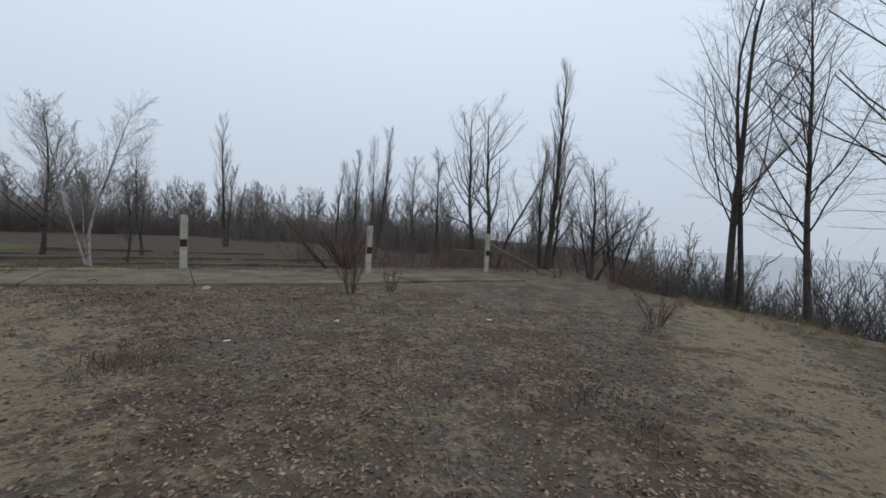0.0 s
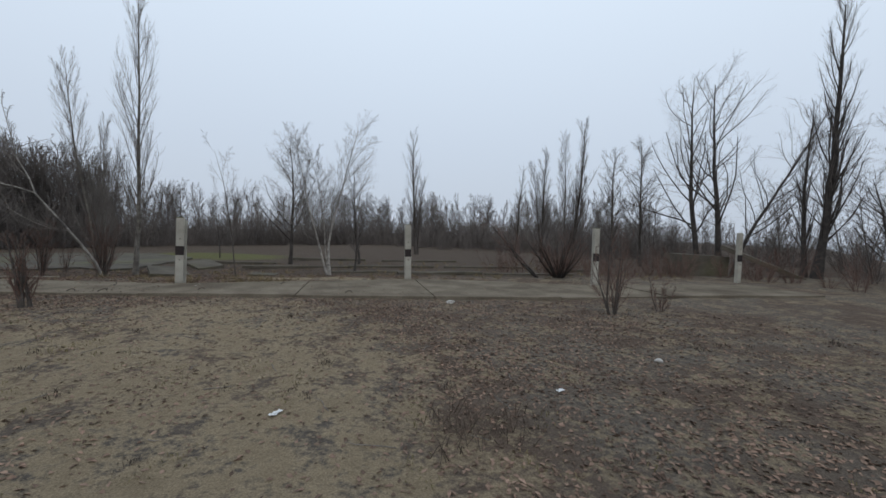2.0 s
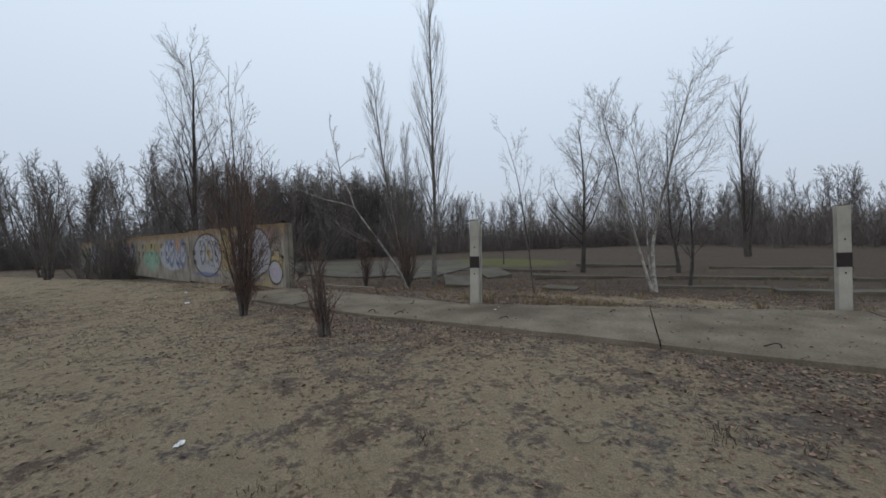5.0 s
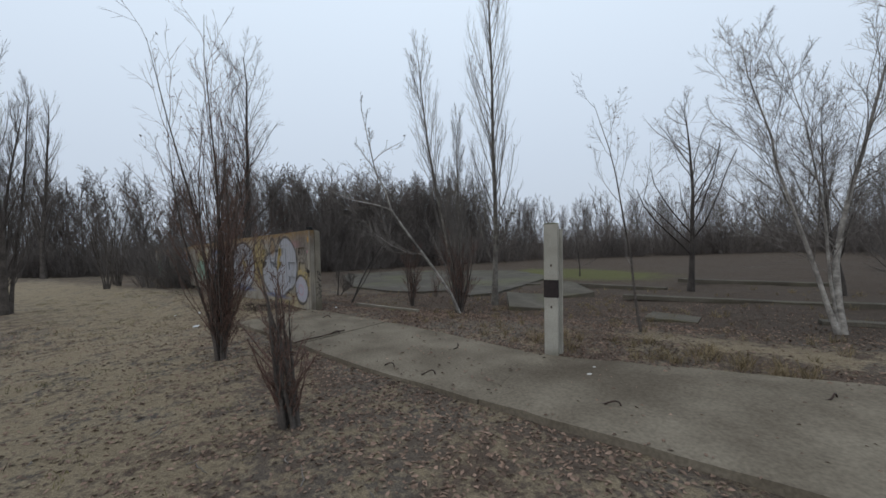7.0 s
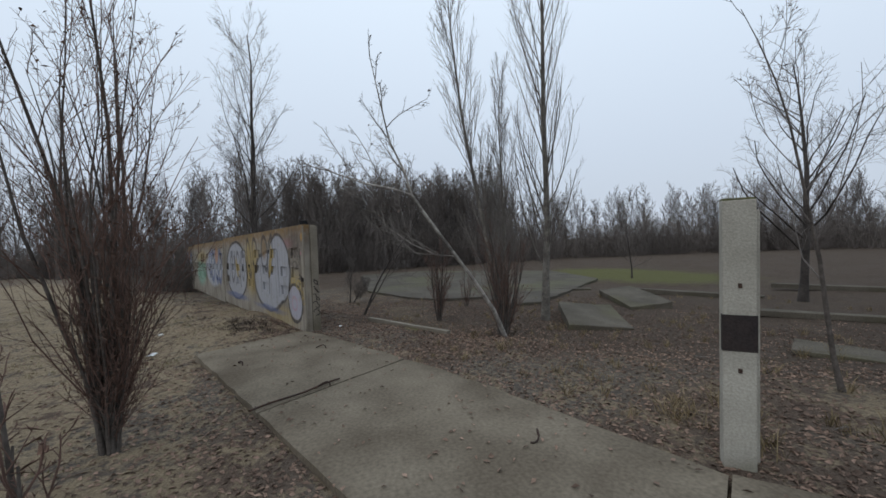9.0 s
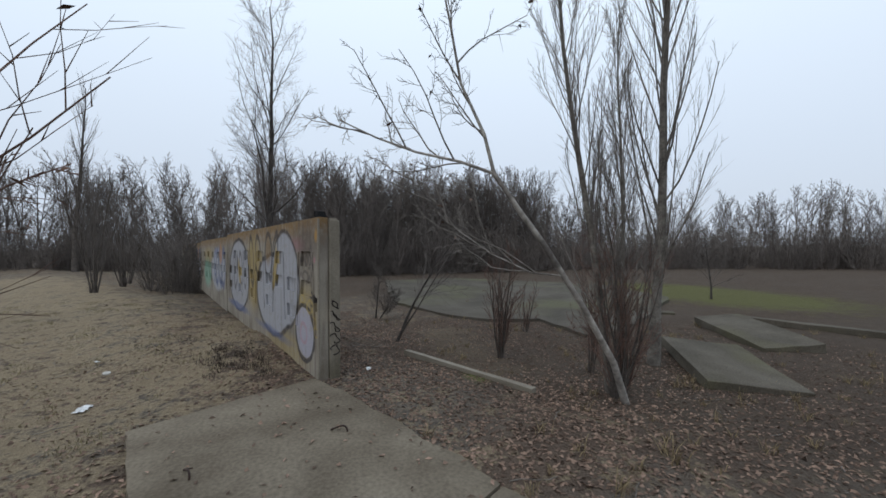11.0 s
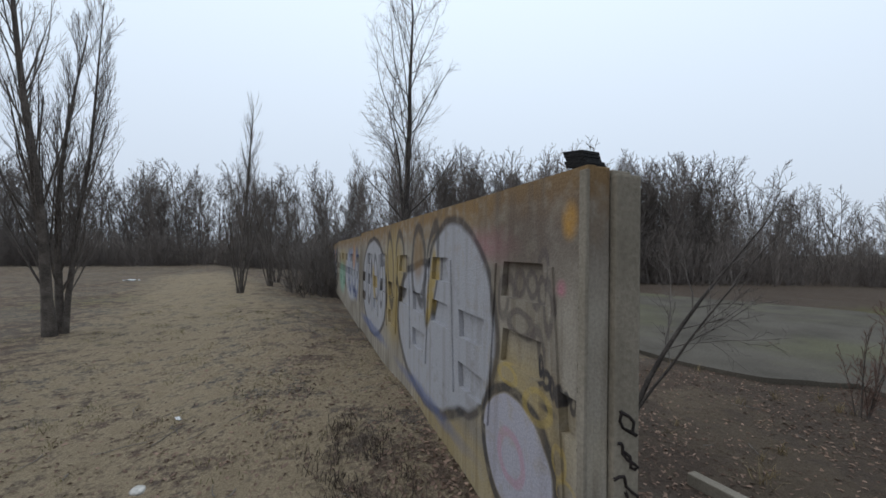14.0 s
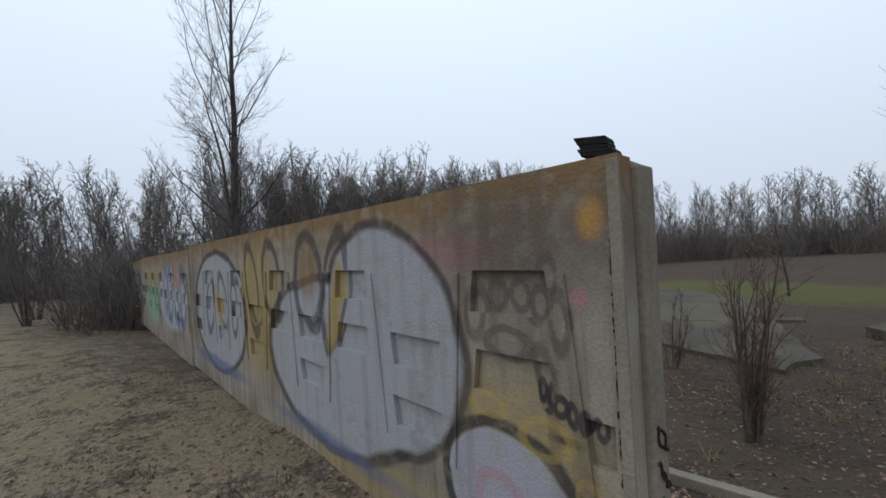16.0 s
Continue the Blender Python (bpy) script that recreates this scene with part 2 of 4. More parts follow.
# ---- mesh helpers ----
def mesh_from(name, verts, faces, smooth_faces=False):
    me = bpy.data.meshes.new(name)
    me.from_pydata([tuple(v) for v in verts], [], [tuple(f) for f in faces])
    if smooth_faces:
        me.polygons.foreach_set("use_smooth", [True] * len(me.polygons))
    me.update()
    return me


def part(name, bm, mat, parent=None, label=""):
    """Links a bmesh or a mesh as one mesh object, under a thing if given."""
    if isinstance(bm, bmesh.types.BMesh):
        me = bpy.data.meshes.new(name)
        bm.to_mesh(me)
        bm.free()
    else:
        me = bm
    me.materials.clear()
    me.materials.append(mat)
    ob = new(name, me)
    ob.parent = parent
    return tagged(ob, label)


def thing(name, m, label, category, group="", kind=""):
    ob = new(name)
    ob.empty_display_size = 0.2
    ob.matrix_basis = m
    return tagged(ob, label, category, group, kind)


def block(bm, x0, x1, y0, y1, z0, z1, bevel=0.01, jitter=0.0, rng=None):
    vs = [bm.verts.new((x, y, z)) for x in (x0, x1) for y in (y0, y1) for z in (z0, z1)]
    if jitter:
        for v in vs:
            v.co += Vector([rng.uniform(-jitter, jitter) for _ in range(3)])
    fs = [bm.faces.new([vs[i] for i in f]) for f in ((0, 1, 3, 2), (4, 6, 7, 5), (0, 4, 5, 1), (2, 3, 7, 6), (0, 2, 6, 4), (1, 5, 7, 3))]
    if bevel:
        es = list({e for f in fs for e in f.edges})
        bmesh.ops.bevel(bm, geom=es, offset=bevel, segments=2, affect="EDGES", profile=0.6)
    return vs


def roughen(bm, amount, rng, cuts=3):
    """Breaks a block's clean edges: cuts it finer and pushes the points about."""
    bmesh.ops.subdivide_edges(bm, edges=bm.edges[:], cuts=cuts, use_grid_fill=True)
    for v in bm.verts:
        v.co += noise.noise_vector(v.co * 6.0 + Vector((rng.random() * 0.01, 0, 0))) * amount + noise.noise_vector(v.co * 1.5) * amount


def quick_mesh(name, verts, faces, smooth_faces=False):
    """A mesh from arrays of points and of faces that all have the same number of corners."""
    verts, faces = np.asarray(verts, np.float32), np.asarray(faces, np.int32)
    me = bpy.data.meshes.new(name)
    k = faces.shape[1]
    me.vertices.add(len(verts))
    me.vertices.foreach_set("co", verts.ravel())
    me.loops.add(faces.size)
    me.loops.foreach_set("vertex_index", faces.ravel())
    me.polygons.add(len(faces))
    me.polygons.foreach_set("loop_start", np.arange(0, faces.size, k, dtype=np.int32))
    me.polygons.foreach_set("use_smooth", np.full(len(faces), smooth_faces))
    me.update(calc_edges=True)
    return me


class Tubes:
    """Collects tapered round stems into one mesh."""

    def __init__(self):
        self.stems = {}

    def add(self, pts, radii, sides):
        self.stems.setdefault((len(pts), sides), []).append((pts, radii))
        return self

    def arrays(self):
        vs, fs, base = [], [], 0
        for (n, sides), items in self.stems.items():
            p = np.array([q[0] for q in items])
            r = np.array([q[1] for q in items])
            d = np.concatenate([p[:, 1:2] - p[:, :1], p[:, 2:] - p[:, :-2], p[:, -1:] - p[:, -2:-1]], 1)  # along each stem
            d = d / (np.linalg.norm(d, axis=-1, keepdims=True) + 1e-9)
            a = np.cross(d, np.array((0.31, 0.85, 0.42)))
            a = a / (np.linalg.norm(a, axis=-1, keepdims=True) + 1e-9)
            c = np.cross(d, a)
            t = 2 * math.pi * np.arange(sides) / sides
            v = p[:, :, None] + r[:, :, None, None] * (np.cos(t)[:, None] * a[:, :, None] + np.sin(t)[:, None] * c[:, :, None])
            k = np.arange(sides)
            ring = np.stack([k, (k + 1) % sides, (k + 1) % sides + sides, k + sides], -1)
            f = base + (np.arange(len(items)) * n * sides)[:, None, None, None] + (np.arange(n - 1) * sides)[None, :, None, None] + ring[None, None]
            vs.append(v.reshape(-1, 3))
            fs.append(f.reshape(-1, 4))
            base += len(items) * n * sides
        return np.concatenate(vs), np.concatenate(fs)

    def mesh(self, name):
        return quick_mesh(name, *self.arrays(), True)


def unit(v):
    return v / (math.sqrt(v[0] * v[0] + v[1] * v[1] + v[2] * v[2]) + 1e-9)


def turned(d, angle, rng):
    q = rng.normal(size=3)
    a = unit(np.array((d[1] * q[2] - d[2] * q[1], d[2] * q[0] - d[0] * q[2], d[0] * q[1] - d[1] * q[0])))
    return unit(d * math.cos(angle) + a * math.sin(angle))


def stem(rng, p, d, length, r, segs, wobble, up, tip=0.25):
    pts, radii = [np.array(p, float)], [r]
    push = rng.normal(size=(segs, 3)) * wobble
    push[:, 2] += up
    for i in range(segs):
        d = unit(d + push[i])
        pts.append(pts[-1] + d * length / segs)
        radii.append(r * (1 - (1 - tip) * (i + 1) / segs))
    return pts, radii


def along(pts, f):
    q = f * (len(pts) - 1)
    i = min(int(q), len(pts) - 2)
    return pts[i] + (pts[i + 1] - pts[i]) * (q - i), unit(pts[i + 1] - pts[i])


STYLES = {
    # per level: number, angle, length share, first branch; then wobble and upward pull
    "spread": dict(n=(21, 10, 6), ang=(40, 42, 42), share=(0.48, 0.45, 0.50), first=(0.20, 0.12, 0.1), wobble=0.12, up=0.07),
    "tall": dict(n=(38, 11, 7), ang=(46, 42, 42), share=(0.30, 0.46, 0.52), first=(0.20, 0.12, 0.1), wobble=0.11, up=0.09),
    "vase": dict(n=(27, 11, 7), ang=(44, 40, 40), share=(0.40, 0.44, 0.48), first=(0.22, 0.12, 0.1), wobble=0.10, up=0.12),
    "poplar": dict(n=(46, 9, 5), ang=(24, 20, 24), share=(0.26, 0.48, 0.5), first=(0.12, 0.15, 0.2), wobble=0.06, up=0.15),
    "shrub": dict(n=(9, 5, 3), ang=(26, 32, 36), share=(0.38, 0.45, 0.45), first=(0.12, 0.2, 0.2), wobble=0.10, up=0.05),
    "sparse": dict(n=(12, 7, 5), ang=(46, 40, 42), share=(0.40, 0.42, 0.45), first=(0.28, 0.2, 0.2), wobble=0.13, up=0.07),
    "far": dict(n=(30, 6, 3), ang=(38, 40, 42), share=(0.25, 0.44, 0.5), first=(0.16, 0.08, 0.1), wobble=0.06, up=0.09),
    "scrub": dict(n=(7, 5), ang=(26, 34), share=(0.42, 0.5), first=(0.12, 0.1), wobble=0.08, up=0.06),
}


def branches(rng, wood, crown, pts, r, length, style, level=0, thin=0.006):
    st = STYLES[style]
    n = st["n"][level]
    for i in range(n):
        f = st["first"][level] + (1 - st["first"][level]) * (i + rng.random()) / n
        p, d = along(pts, min(f, 0.99))
        ln = length * st["share"][level] * (1.15 - 0.75 * f) * rng.uniform(0.7, 1.25)
        rr = max(r * (1 - 0.75 * f) * (0.40 if level else 0.26 if style in ("poplar", "vase") else 0.36), thin * (1.6, 1.2, 1.0)[level])
        dd = turned(d, radians(st["ang"][level]) * rng.uniform(0.65, 1.3), rng)
        segs = (5, 3, 1)[level] if style not in ("far", "scrub") else (3, 1, 1)[level]
        q, radii = stem(rng, p, dd, ln, rr, segs, st["wobble"] * (1 + 0.5 * level), st["up"], 0.35)
        (wood if level == 0 and rr > 0.02 else crown).add(q, radii, (5, 3, 3)[level] if style not in ("far", "scrub") else 3)
        if level + 1 < len(st["n"]):
            branches(rng, wood, crown, q, rr, ln, style, level + 1, thin)


def tree(name, x, y, h, r, style, seed, label, bark, twig, lean=(0, 0), stems=1, spread=0.12, category="tree", thin=0.0032, leaves=0, z=None, clear=None):
    """A bare tree or shrub: tapered stems with limbs, and a crown of twigs."""
    rng = np.random.default_rng(seed)
    wood, crown = Tubes(), Tubes()
    tops = []
    for i in range(stems):
        a = rng.uniform(0, 2 * math.pi)
        tilt = spread * rng.uniform(0.3, 1.0) if stems > 1 else 0.0
        d = unit(np.array((lean[0] + tilt * math.cos(a), lean[1] + tilt * math.sin(a), 1.0)))
        hh = h * (1 if i == 0 else rng.uniform(0.55, 0.98))
        rr = r * (1 if i == 0 else rng.uniform(0.5, 0.9))
        off = np.array((math.cos(a), math.sin(a), 0)) * (r * 1.4 if stems > 1 else 0)
        pts, radii = stem(rng, off + np.array((0, 0, -0.15)), d, hh + 0.15, rr, 9, 0.035 if style in ("tall", "poplar") else 0.06, 0.03, 0.12)
        radii[0] *= 1.35
        wood.add(pts, radii, 9 if rr > 0.05 else 5)
        branches(rng, wood, crown, pts, rr, hh, style, 0, thin)
    ob = thing(name, pose(x, y, gz(x, y) if z is None else z), label, category)
    part("trunk", wood.mesh("trunk"), bark, ob)
    part("crown", crown.mesh("crown"), twig, ob)
    if leaves:
        cv = crown.arrays()[0]
        tagged(part("leaf_cluster", leaf_mesh("leaf_cluster", cv[rng.choice(len(cv), leaves)], rng, 0.022), LEAF_DEAD, ob, "withered brown leaves"), kind="stuff")
    return ob


def leaf_mesh(name, places, rng, size, flat=False):
    c = np.asarray(places, float)
    n = len(c)
    a = rng.uniform(0, 2 * math.pi, n)
    l, w = size * rng.uniform(0.5, 1.5, n), size * rng.uniform(0.3, 0.75, n)
    tilt = rng.normal(0, 0.28, n) if flat else rng.uniform(-1.2, 1.2, n)
    u = np.stack([np.cos(a), np.sin(a), np.sin(tilt) * 0.6], -1) * l[:, None]
    s = np.stack([-np.sin(a), np.cos(a), rng.normal(0, 0.35, n)], -1) * w[:, None]
    lift = np.zeros((n, 3))
    lift[:, 2] = size * rng.uniform(0.1, 0.5, n)
    v = np.stack([c - u, c + s + lift, c + u, c - s + lift * 0.8], 1).reshape(-1, 3)
    k = 4 * np.arange(n)[:, None]
    f = np.concatenate([k + (0, 1, 2), k + (0, 2, 3)], 1).reshape(-1, 3)
    return quick_mesh(name, v, f)


# ---- ground, river ----
def axis(lo, hi, step, far):
    core = list(np.arange(lo, hi + step / 2, step))
    a, k = [], step
    x = lo
    while x > -far:
        k *= 1.25
        x -= k
        a.append(x)
    b, k, x = [], step, core[-1]
    while x < far:
        k *= 1.25
        x += k
        b.append(x)
    return np.array(a[::-1] + core + b)


def build_ground():
    xs, ys = axis(-34, 14, 0.2, 1800), axis(-8, 26, 0.2, 1800)
    gx, gy = np.meshgrid(xs, ys, indexing="ij")
    zz = ground_z(gx, gy)
    nx, ny = len(xs), len(ys)
    verts = np.stack([gx, gy, zz], -1).reshape(-1, 3)
    i, j = np.meshgrid(np.arange(nx - 1), np.arange(ny - 1), indexing="ij")
    q = (i * ny + j).ravel()
    faces = np.stack([q, q + ny, q + ny + 1, q + 1], -1)
    me = quick_mesh("ground", verts, faces, True)
    for name, fn in (("sand", sand_cover), ("moss", moss_cover), ("dead", dead_cover)):
        at = me.attributes.new(name, "FLOAT", "POINT")
        at.data.foreach_set("value", fn(gx, gy).ravel().astype(np.float32))
    ob = part("ground", me, ground_material())
    tagged(ob, "trampled sandy ground covered with dry brown leaf litter", "ground", kind="structure")


build_ground()
bm = bmesh.new()
wv = [bm.verts.new(p) for p in ((9, -1500, -4.3), (1500, -1500, -4.3), (1500, 1500, -4.3), (9, 1500, -4.3))]
bm.faces.new(wv)
tagged(part("water", bm, WATER), "grey river water below the bank", "river", kind="structure")

# ---- slab path along the row of posts ----
SLAB_S = (-7.35, -4.05, -0.05, 3.7, 7.2, 10.6, 13.9, 17.0, 19.4)
NEAR_S, NEAR_D = (-7.4, -4.1, -2.0, 0, 3.3, 5.2, 9.8, 13, 19.4), (-0.97, -1.62, -2.05, -2.3, -2.72, -3.03, -3.6, -3.6, -3.75)
FAR_S, FAR_D = (-7.4, -6.6, -3.2, -1.8, 0, 4, 7, 9, 13.3, 19.4), (1.05, 1.05, 0.5, 0.15, -0.36, 0.2, 0.72, 0.3, -1.2, -1.2)


def slab_piece(k):
    rng = random.Random(50 + k)
    s0, s1 = SLAB_S[k] + 0.012, SLAB_S[k + 1] - 0.012
    top = -0.095 + rng.uniform(-0.012, 0.012)
    n, mrows = 14, 9
    bm = bmesh.new()
    grid = {}
    for i in range(n + 1):
        s = s0 + (s1 - s0) * i / n
        a, b = float(np.interp(s, NEAR_S, NEAR_D)), float(np.interp(s, FAR_S, FAR_D))
        a += noise.noise(Vector((s * 3.1, k, 0))) * 0.03
        b += noise.noise(Vector((s * 2.3, k, 5))) * 0.06
        for j in range(mrows + 1):
            x, y = world_xy(s, a + (b - a) * j / mrows)
            edge = i in (0, n) or j in (0, mrows)
            z = top + noise.noise(Vector((x * 1.7, y * 1.7, 0))) * 0.010 - (0.012 if edge else 0)
            grid[i, j, 1] = bm.verts.new((x, y, z))
            if edge:
                grid[i, j, 0] = bm.verts.new((x + noise.noise(Vector((x, y, 3))) * 0.02, y, top - 0.26))
    for i in range(n):
        for j in range(mrows):
            bm.faces.new([grid[i, j, 1], grid[i + 1, j, 1], grid[i + 1, j + 1, 1], grid[i, j + 1, 1]])
        for j in (0, mrows):
            bm.faces.new([grid[i, j, 0], grid[i + 1, j, 0], grid[i + 1, j, 1], grid[i, j, 1]])
    for j in range(mrows):
        for i in (0, n):
            bm.faces.new([grid[i, j, 0], grid[i, j + 1, 0], grid[i, j + 1, 1], grid[i, j, 1]])
    bmesh.ops.recalc_face_normals(bm, faces=bm.faces[:])
    return bm


path = thing("pavement", pose(0, 0, 0), "cracked grey concrete slab path with weathered edges", "pavement", kind="structure")
for k in range(len(SLAB_S) - 1):
    part("slab", slab_piece(k), SLAB, path)


# ---- fence posts ----
def post_mesh():
    bm = bmesh.new()
    block(bm, -0.125, 0.085, -0.10, 0.04, -0.35, 2.0, 0.012)
    block(bm, 0.03, 0.135, 0.035, 0.11, -0.35, 1.93, 0.012)
    for v in bm.verts:
        v.co += noise.noise_vector(v.co * 4) * 0.006
    return bm


def fence_post(s, d, turn, lean, band, label):
    x, y = world_xy(s, d)
    ob = thing("fence_post", pose(x, y, gz(x, y), lean[0], lean[1], math.degrees(ROW) + turn), label, "fence post", "row of concrete posts")
    part("shaft", post_mesh(), CONCRETE_LIGHT, ob)
    bm = bmesh.new()
    block(bm, -0.129, 0.089, -0.105, -0.05, band, band + 0.27, 0.004)
    part("band", bm, BLACK_PAINT, ob, "black painted band")
    for zz in (1.35, 0.72):
        bm = bmesh.new()
        block(bm, -0.03, -0.005, -0.108, -0.09, zz, zz + 0.035, 0.004)
        part("plate", bm, STEEL_DARK, ob, "small rusty steel plate")
    bm = bmesh.new()
    block(bm, -0.122, 0.08, -0.097, 0.037, 1.99, 2.012, 0.008)
    part("moss_cap", bm, MOSS, ob, "green mossy top")
    return ob


fence_post(0, 0, 12, (0, 1.2), 0.88, "pale concrete fence post with black band and mossy top")
fence_post(7.02, 1.08, 8, (0, -1.0), 0.85, "pale concrete fence post with a black band")
fence_post(13.3, -0.85, 8, (0, 0.5), 0.86, "chipped concrete fence post behind a bare shrub")
fence_post(20.29, 0, 8, (0, 0.8), 0.86, "pale concrete fence post beside the slab path")

# ---- graffiti wall ----
WALL = pose(-21.257, 5.843, 0, 0, 0, 201)
PANEL = 8.6
PITCH, FIRST = 1.62, 0.61


def paint_material(first):
    """Concrete panel with sprayed letters: paint lies on the panel's own face coordinates."""
    m = material("graffiti_panel" if first else "graffiti_panel_far", (0.31, 0.28, 0.235), (0.235, 0.207, 0.168), 2.0, 0.85, 0.30, 60, (0.15, 0.125, 0.09), 0.75, vary=0.13)
    n, l = m.node_tree.nodes, m.node_tree.links
    bs = n["Principled BSDF"]
    hsv = bs.inputs["Base Color"].links[0].from_node
    col = hsv.inputs["Color"].links[0].from_socket
    co = n.new("ShaderNodeTexCoord")
    sepx = n.new("ShaderNodeSeparateXYZ")
    wob = n.new("ShaderNodeTexNoise")
    wob.inputs["Scale"].default_value = 2.5
    l.new(co.outputs["Object"], wob.inputs["Vector"])
    add = n.new("ShaderNodeMix")
    add.data_type = "VECTOR"
    add.inputs["Factor"].default_value = 0.10
    l.new(co.outputs["Object"], add.inputs["A"])
    vadd = n.new("ShaderNodeVectorMath")
    l.new(co.outputs["Object"], vadd.inputs[0])
    l.new(wob.outputs["Color"], vadd.inputs[1])
    l.new(vadd.outputs[0], add.inputs["B"])
    l.new(add.outputs["Result"], sepx.inputs[0])
    wear = n.new("ShaderNodeTexNoise")
    wear.inputs["Scale"].default_value, wear.inputs["Detail"].default_value = 9, 8
    l.new(co.outputs["Object"], wear.inputs["Vector"])

    def m2(op, a, b=0.0):
        k = n.new("ShaderNodeMath")
        k.operation = op
        for i, v in enumerate((a, b)):
            if isinstance(v, (int, float)):
                k.inputs[i].default_value = v
            else:
                l.new(v, k.inputs[i])
        return k.outputs[0]

    def ellipse(cx, cz, rx, rz, slant=0.0):
        z = m2("SUBTRACT", sepx.outputs["Z"], cz + 0.05)
        x = m2("SUBTRACT", m2("SUBTRACT", sepx.outputs["X"], cx + 0.05), m2("MULTIPLY", z, slant))
        return m2("SQRT", m2("ADD", m2("POWER", m2("DIVIDE", m2("ABSOLUTE", x), rx), 2.0), m2("POWER", m2("DIVIDE", m2("ABSOLUTE", z), rz), 2.0)))

    def lay(fac, colour, strength=1.0):
        nonlocal col
        k = n.new("ShaderNodeMix")
        k.data_type = "RGBA"
        k.inputs["B"].default_value = (*colour, 1)
        l.new(col, k.inputs["A"])
        worn = n.new("ShaderNodeMapRange")
        worn.inputs[1].default_value, worn.inputs[2].default_value = 0.25, 0.5
        worn.inputs[3].default_value, worn.inputs[4].default_value = 0.45 * strength, strength
        l.new(wear.outputs["Fac"], worn.inputs[0])
        l.new(m2("MULTIPLY", fac, worn.outputs[0]), k.inputs["Factor"])
        col = k.outputs["Result"]

    def fill(e, soft=0.03):
        k = n.new("ShaderNodeMapRange")
        k.inputs[1].default_value, k.inputs[2].default_value = 1 + soft, 1 - soft
        l.new(e, k.inputs[0])
        return k.outputs[0]

    def ring(e, w):
        k = n.new("ShaderNodeMapRange")
        k.inputs[1].default_value, k.inputs[2].default_value = w * 1.4, w * 0.7
        l.new(m2("ABSOLUTE", m2("SUBTRACT", e, 1.0)), k.inputs[0])
        return k.outputs[0]

    silver, ink, ochre, rust, pink, orange, green, blue = (0.315, 0.315, 0.335), (0.04, 0.037, 0.04), (0.32, 0.235, 0.085), (0.20, 0.115, 0.04), (0.42, 0.14, 0.20), (0.46, 0.24, 0.04), (0.20, 0.38, 0.29), (0.10, 0.12, 0.22)
    top = n.new("ShaderNodeMapRange")
    top.inputs[1].default_value, top.inputs[2].default_value = 1.80, 2.10
    tz = n.new("ShaderNodeMath")
    tz.operation = "ADD"
    l.new(sepx.outputs["Z"], tz.inputs[0])
    l.new(m2("MULTIPLY", m2("SUBTRACT", wear.outputs["Fac"], 0.5), 0.5), tz.inputs[1])
    l.new(tz.outputs[0], top.inputs[0])
    lay(top.outputs[0], rust, 0.85)
    streak = n.new("ShaderNodeTexNoise")
    streak.inputs["Scale"].default_value, streak.inputs["Detail"].default_value = 1.0, 6
    stretch = n.new("ShaderNodeMapping")
    stretch.inputs["Scale"].default_value = (9, 9, 0.7)
    l.new(co.outputs["Object"], stretch.inputs["Vector"])
    l.new(stretch.outputs[0], streak.inputs["Vector"])
    runs = n.new("ShaderNodeMapRange")
    runs.inputs[1].default_value, runs.inputs[2].default_value = 0.48, 0.68
    l.new(streak.outputs["Fac"], runs.inputs[0])
    lay(runs.outputs[0], (0.12, 0.093, 0.068), 0.65)
    if first:
        lay(fill(ellipse(4.55, 1.15, 0.75, 0.80), 0.25), ochre, 0.75)
        lay(fill(ellipse(0.75, 0.72, 0.62, 0.36), 0.35), ochre, 0.55)
        lay(fill(ellipse(1.9, 0.0, 1.3, 0.24), 0.3), ochre, 0.5)
        lay(fill(ellipse(0.55, 1.78, 0.60, 0.26), 0.6), (0.105, 0.08, 0.066), 0.8)
        lay(fill(ellipse(0.13, 1.86, 0.05, 0.08), 0.5), orange, 0.7)
        lay(fill(ellipse(0.20, 1.52, 0.035, 0.035), 0.6), pink, 0.7)
        lay(fill(ellipse(1.25, 1.74, 0.4, 0.10), 0.7), pink, 0.30)
        # the big round letter, its tail and the letter before it
        for c in ((2.75, 0.80, 1.38, 0.76, 0.0), (1.80, 1.16, 0.84, 0.80, 0.12)):
            lay(ring(ellipse(*c), 0.06), ink, 0.8)
        lay(fill(ellipse(2.75, 0.80, 1.34, 0.72)), silver)
        lay(fill(ellipse(1.80, 1.16, 0.82, 0.78, 0.12)), silver)
        lay(ring(ellipse(6.6, 0.98, 1.52, 0.94), 0.05), ink, 0.85)
        lay(fill(ellipse(6.6, 0.98, 1.48, 0.90)), silver)
        lay(fill(ellipse(6.7, 0.12, 1.5, 0.10), 0.3), blue, 0.75)
        lay(fill(ellipse(2.8, 0.08, 1.2, 0.07), 0.5), blue, 0.7)
        lay(fill(ellipse(8.2, 1.0, 0.3, 0.8), 0.3), ink, 0.35)
        lay(fill(ellipse(0.68, 0.40, 0.42, 0.38)), (0.33, 0.32, 0.36))
        lay(ring(ellipse(0.68, 0.40, 0.46, 0.42), 0.08), ink, 0.9)
        lay(ring(ellipse(0.72, 0.38, 0.16, 0.14), 0.18), pink, 0.35)
        # thin looped outlines over the letters
        for c in ((3.05, 1.52, 0.30, 0.44), (2.52, 1.45, 0.20, 0.50, -0.25), (4.05, 1.52, 0.26, 0.42, 0.1), (4.75, 1.40, 0.22, 0.55, 0.2)):
            lay(ring(ellipse(*c), 0.15), ink, 0.75)
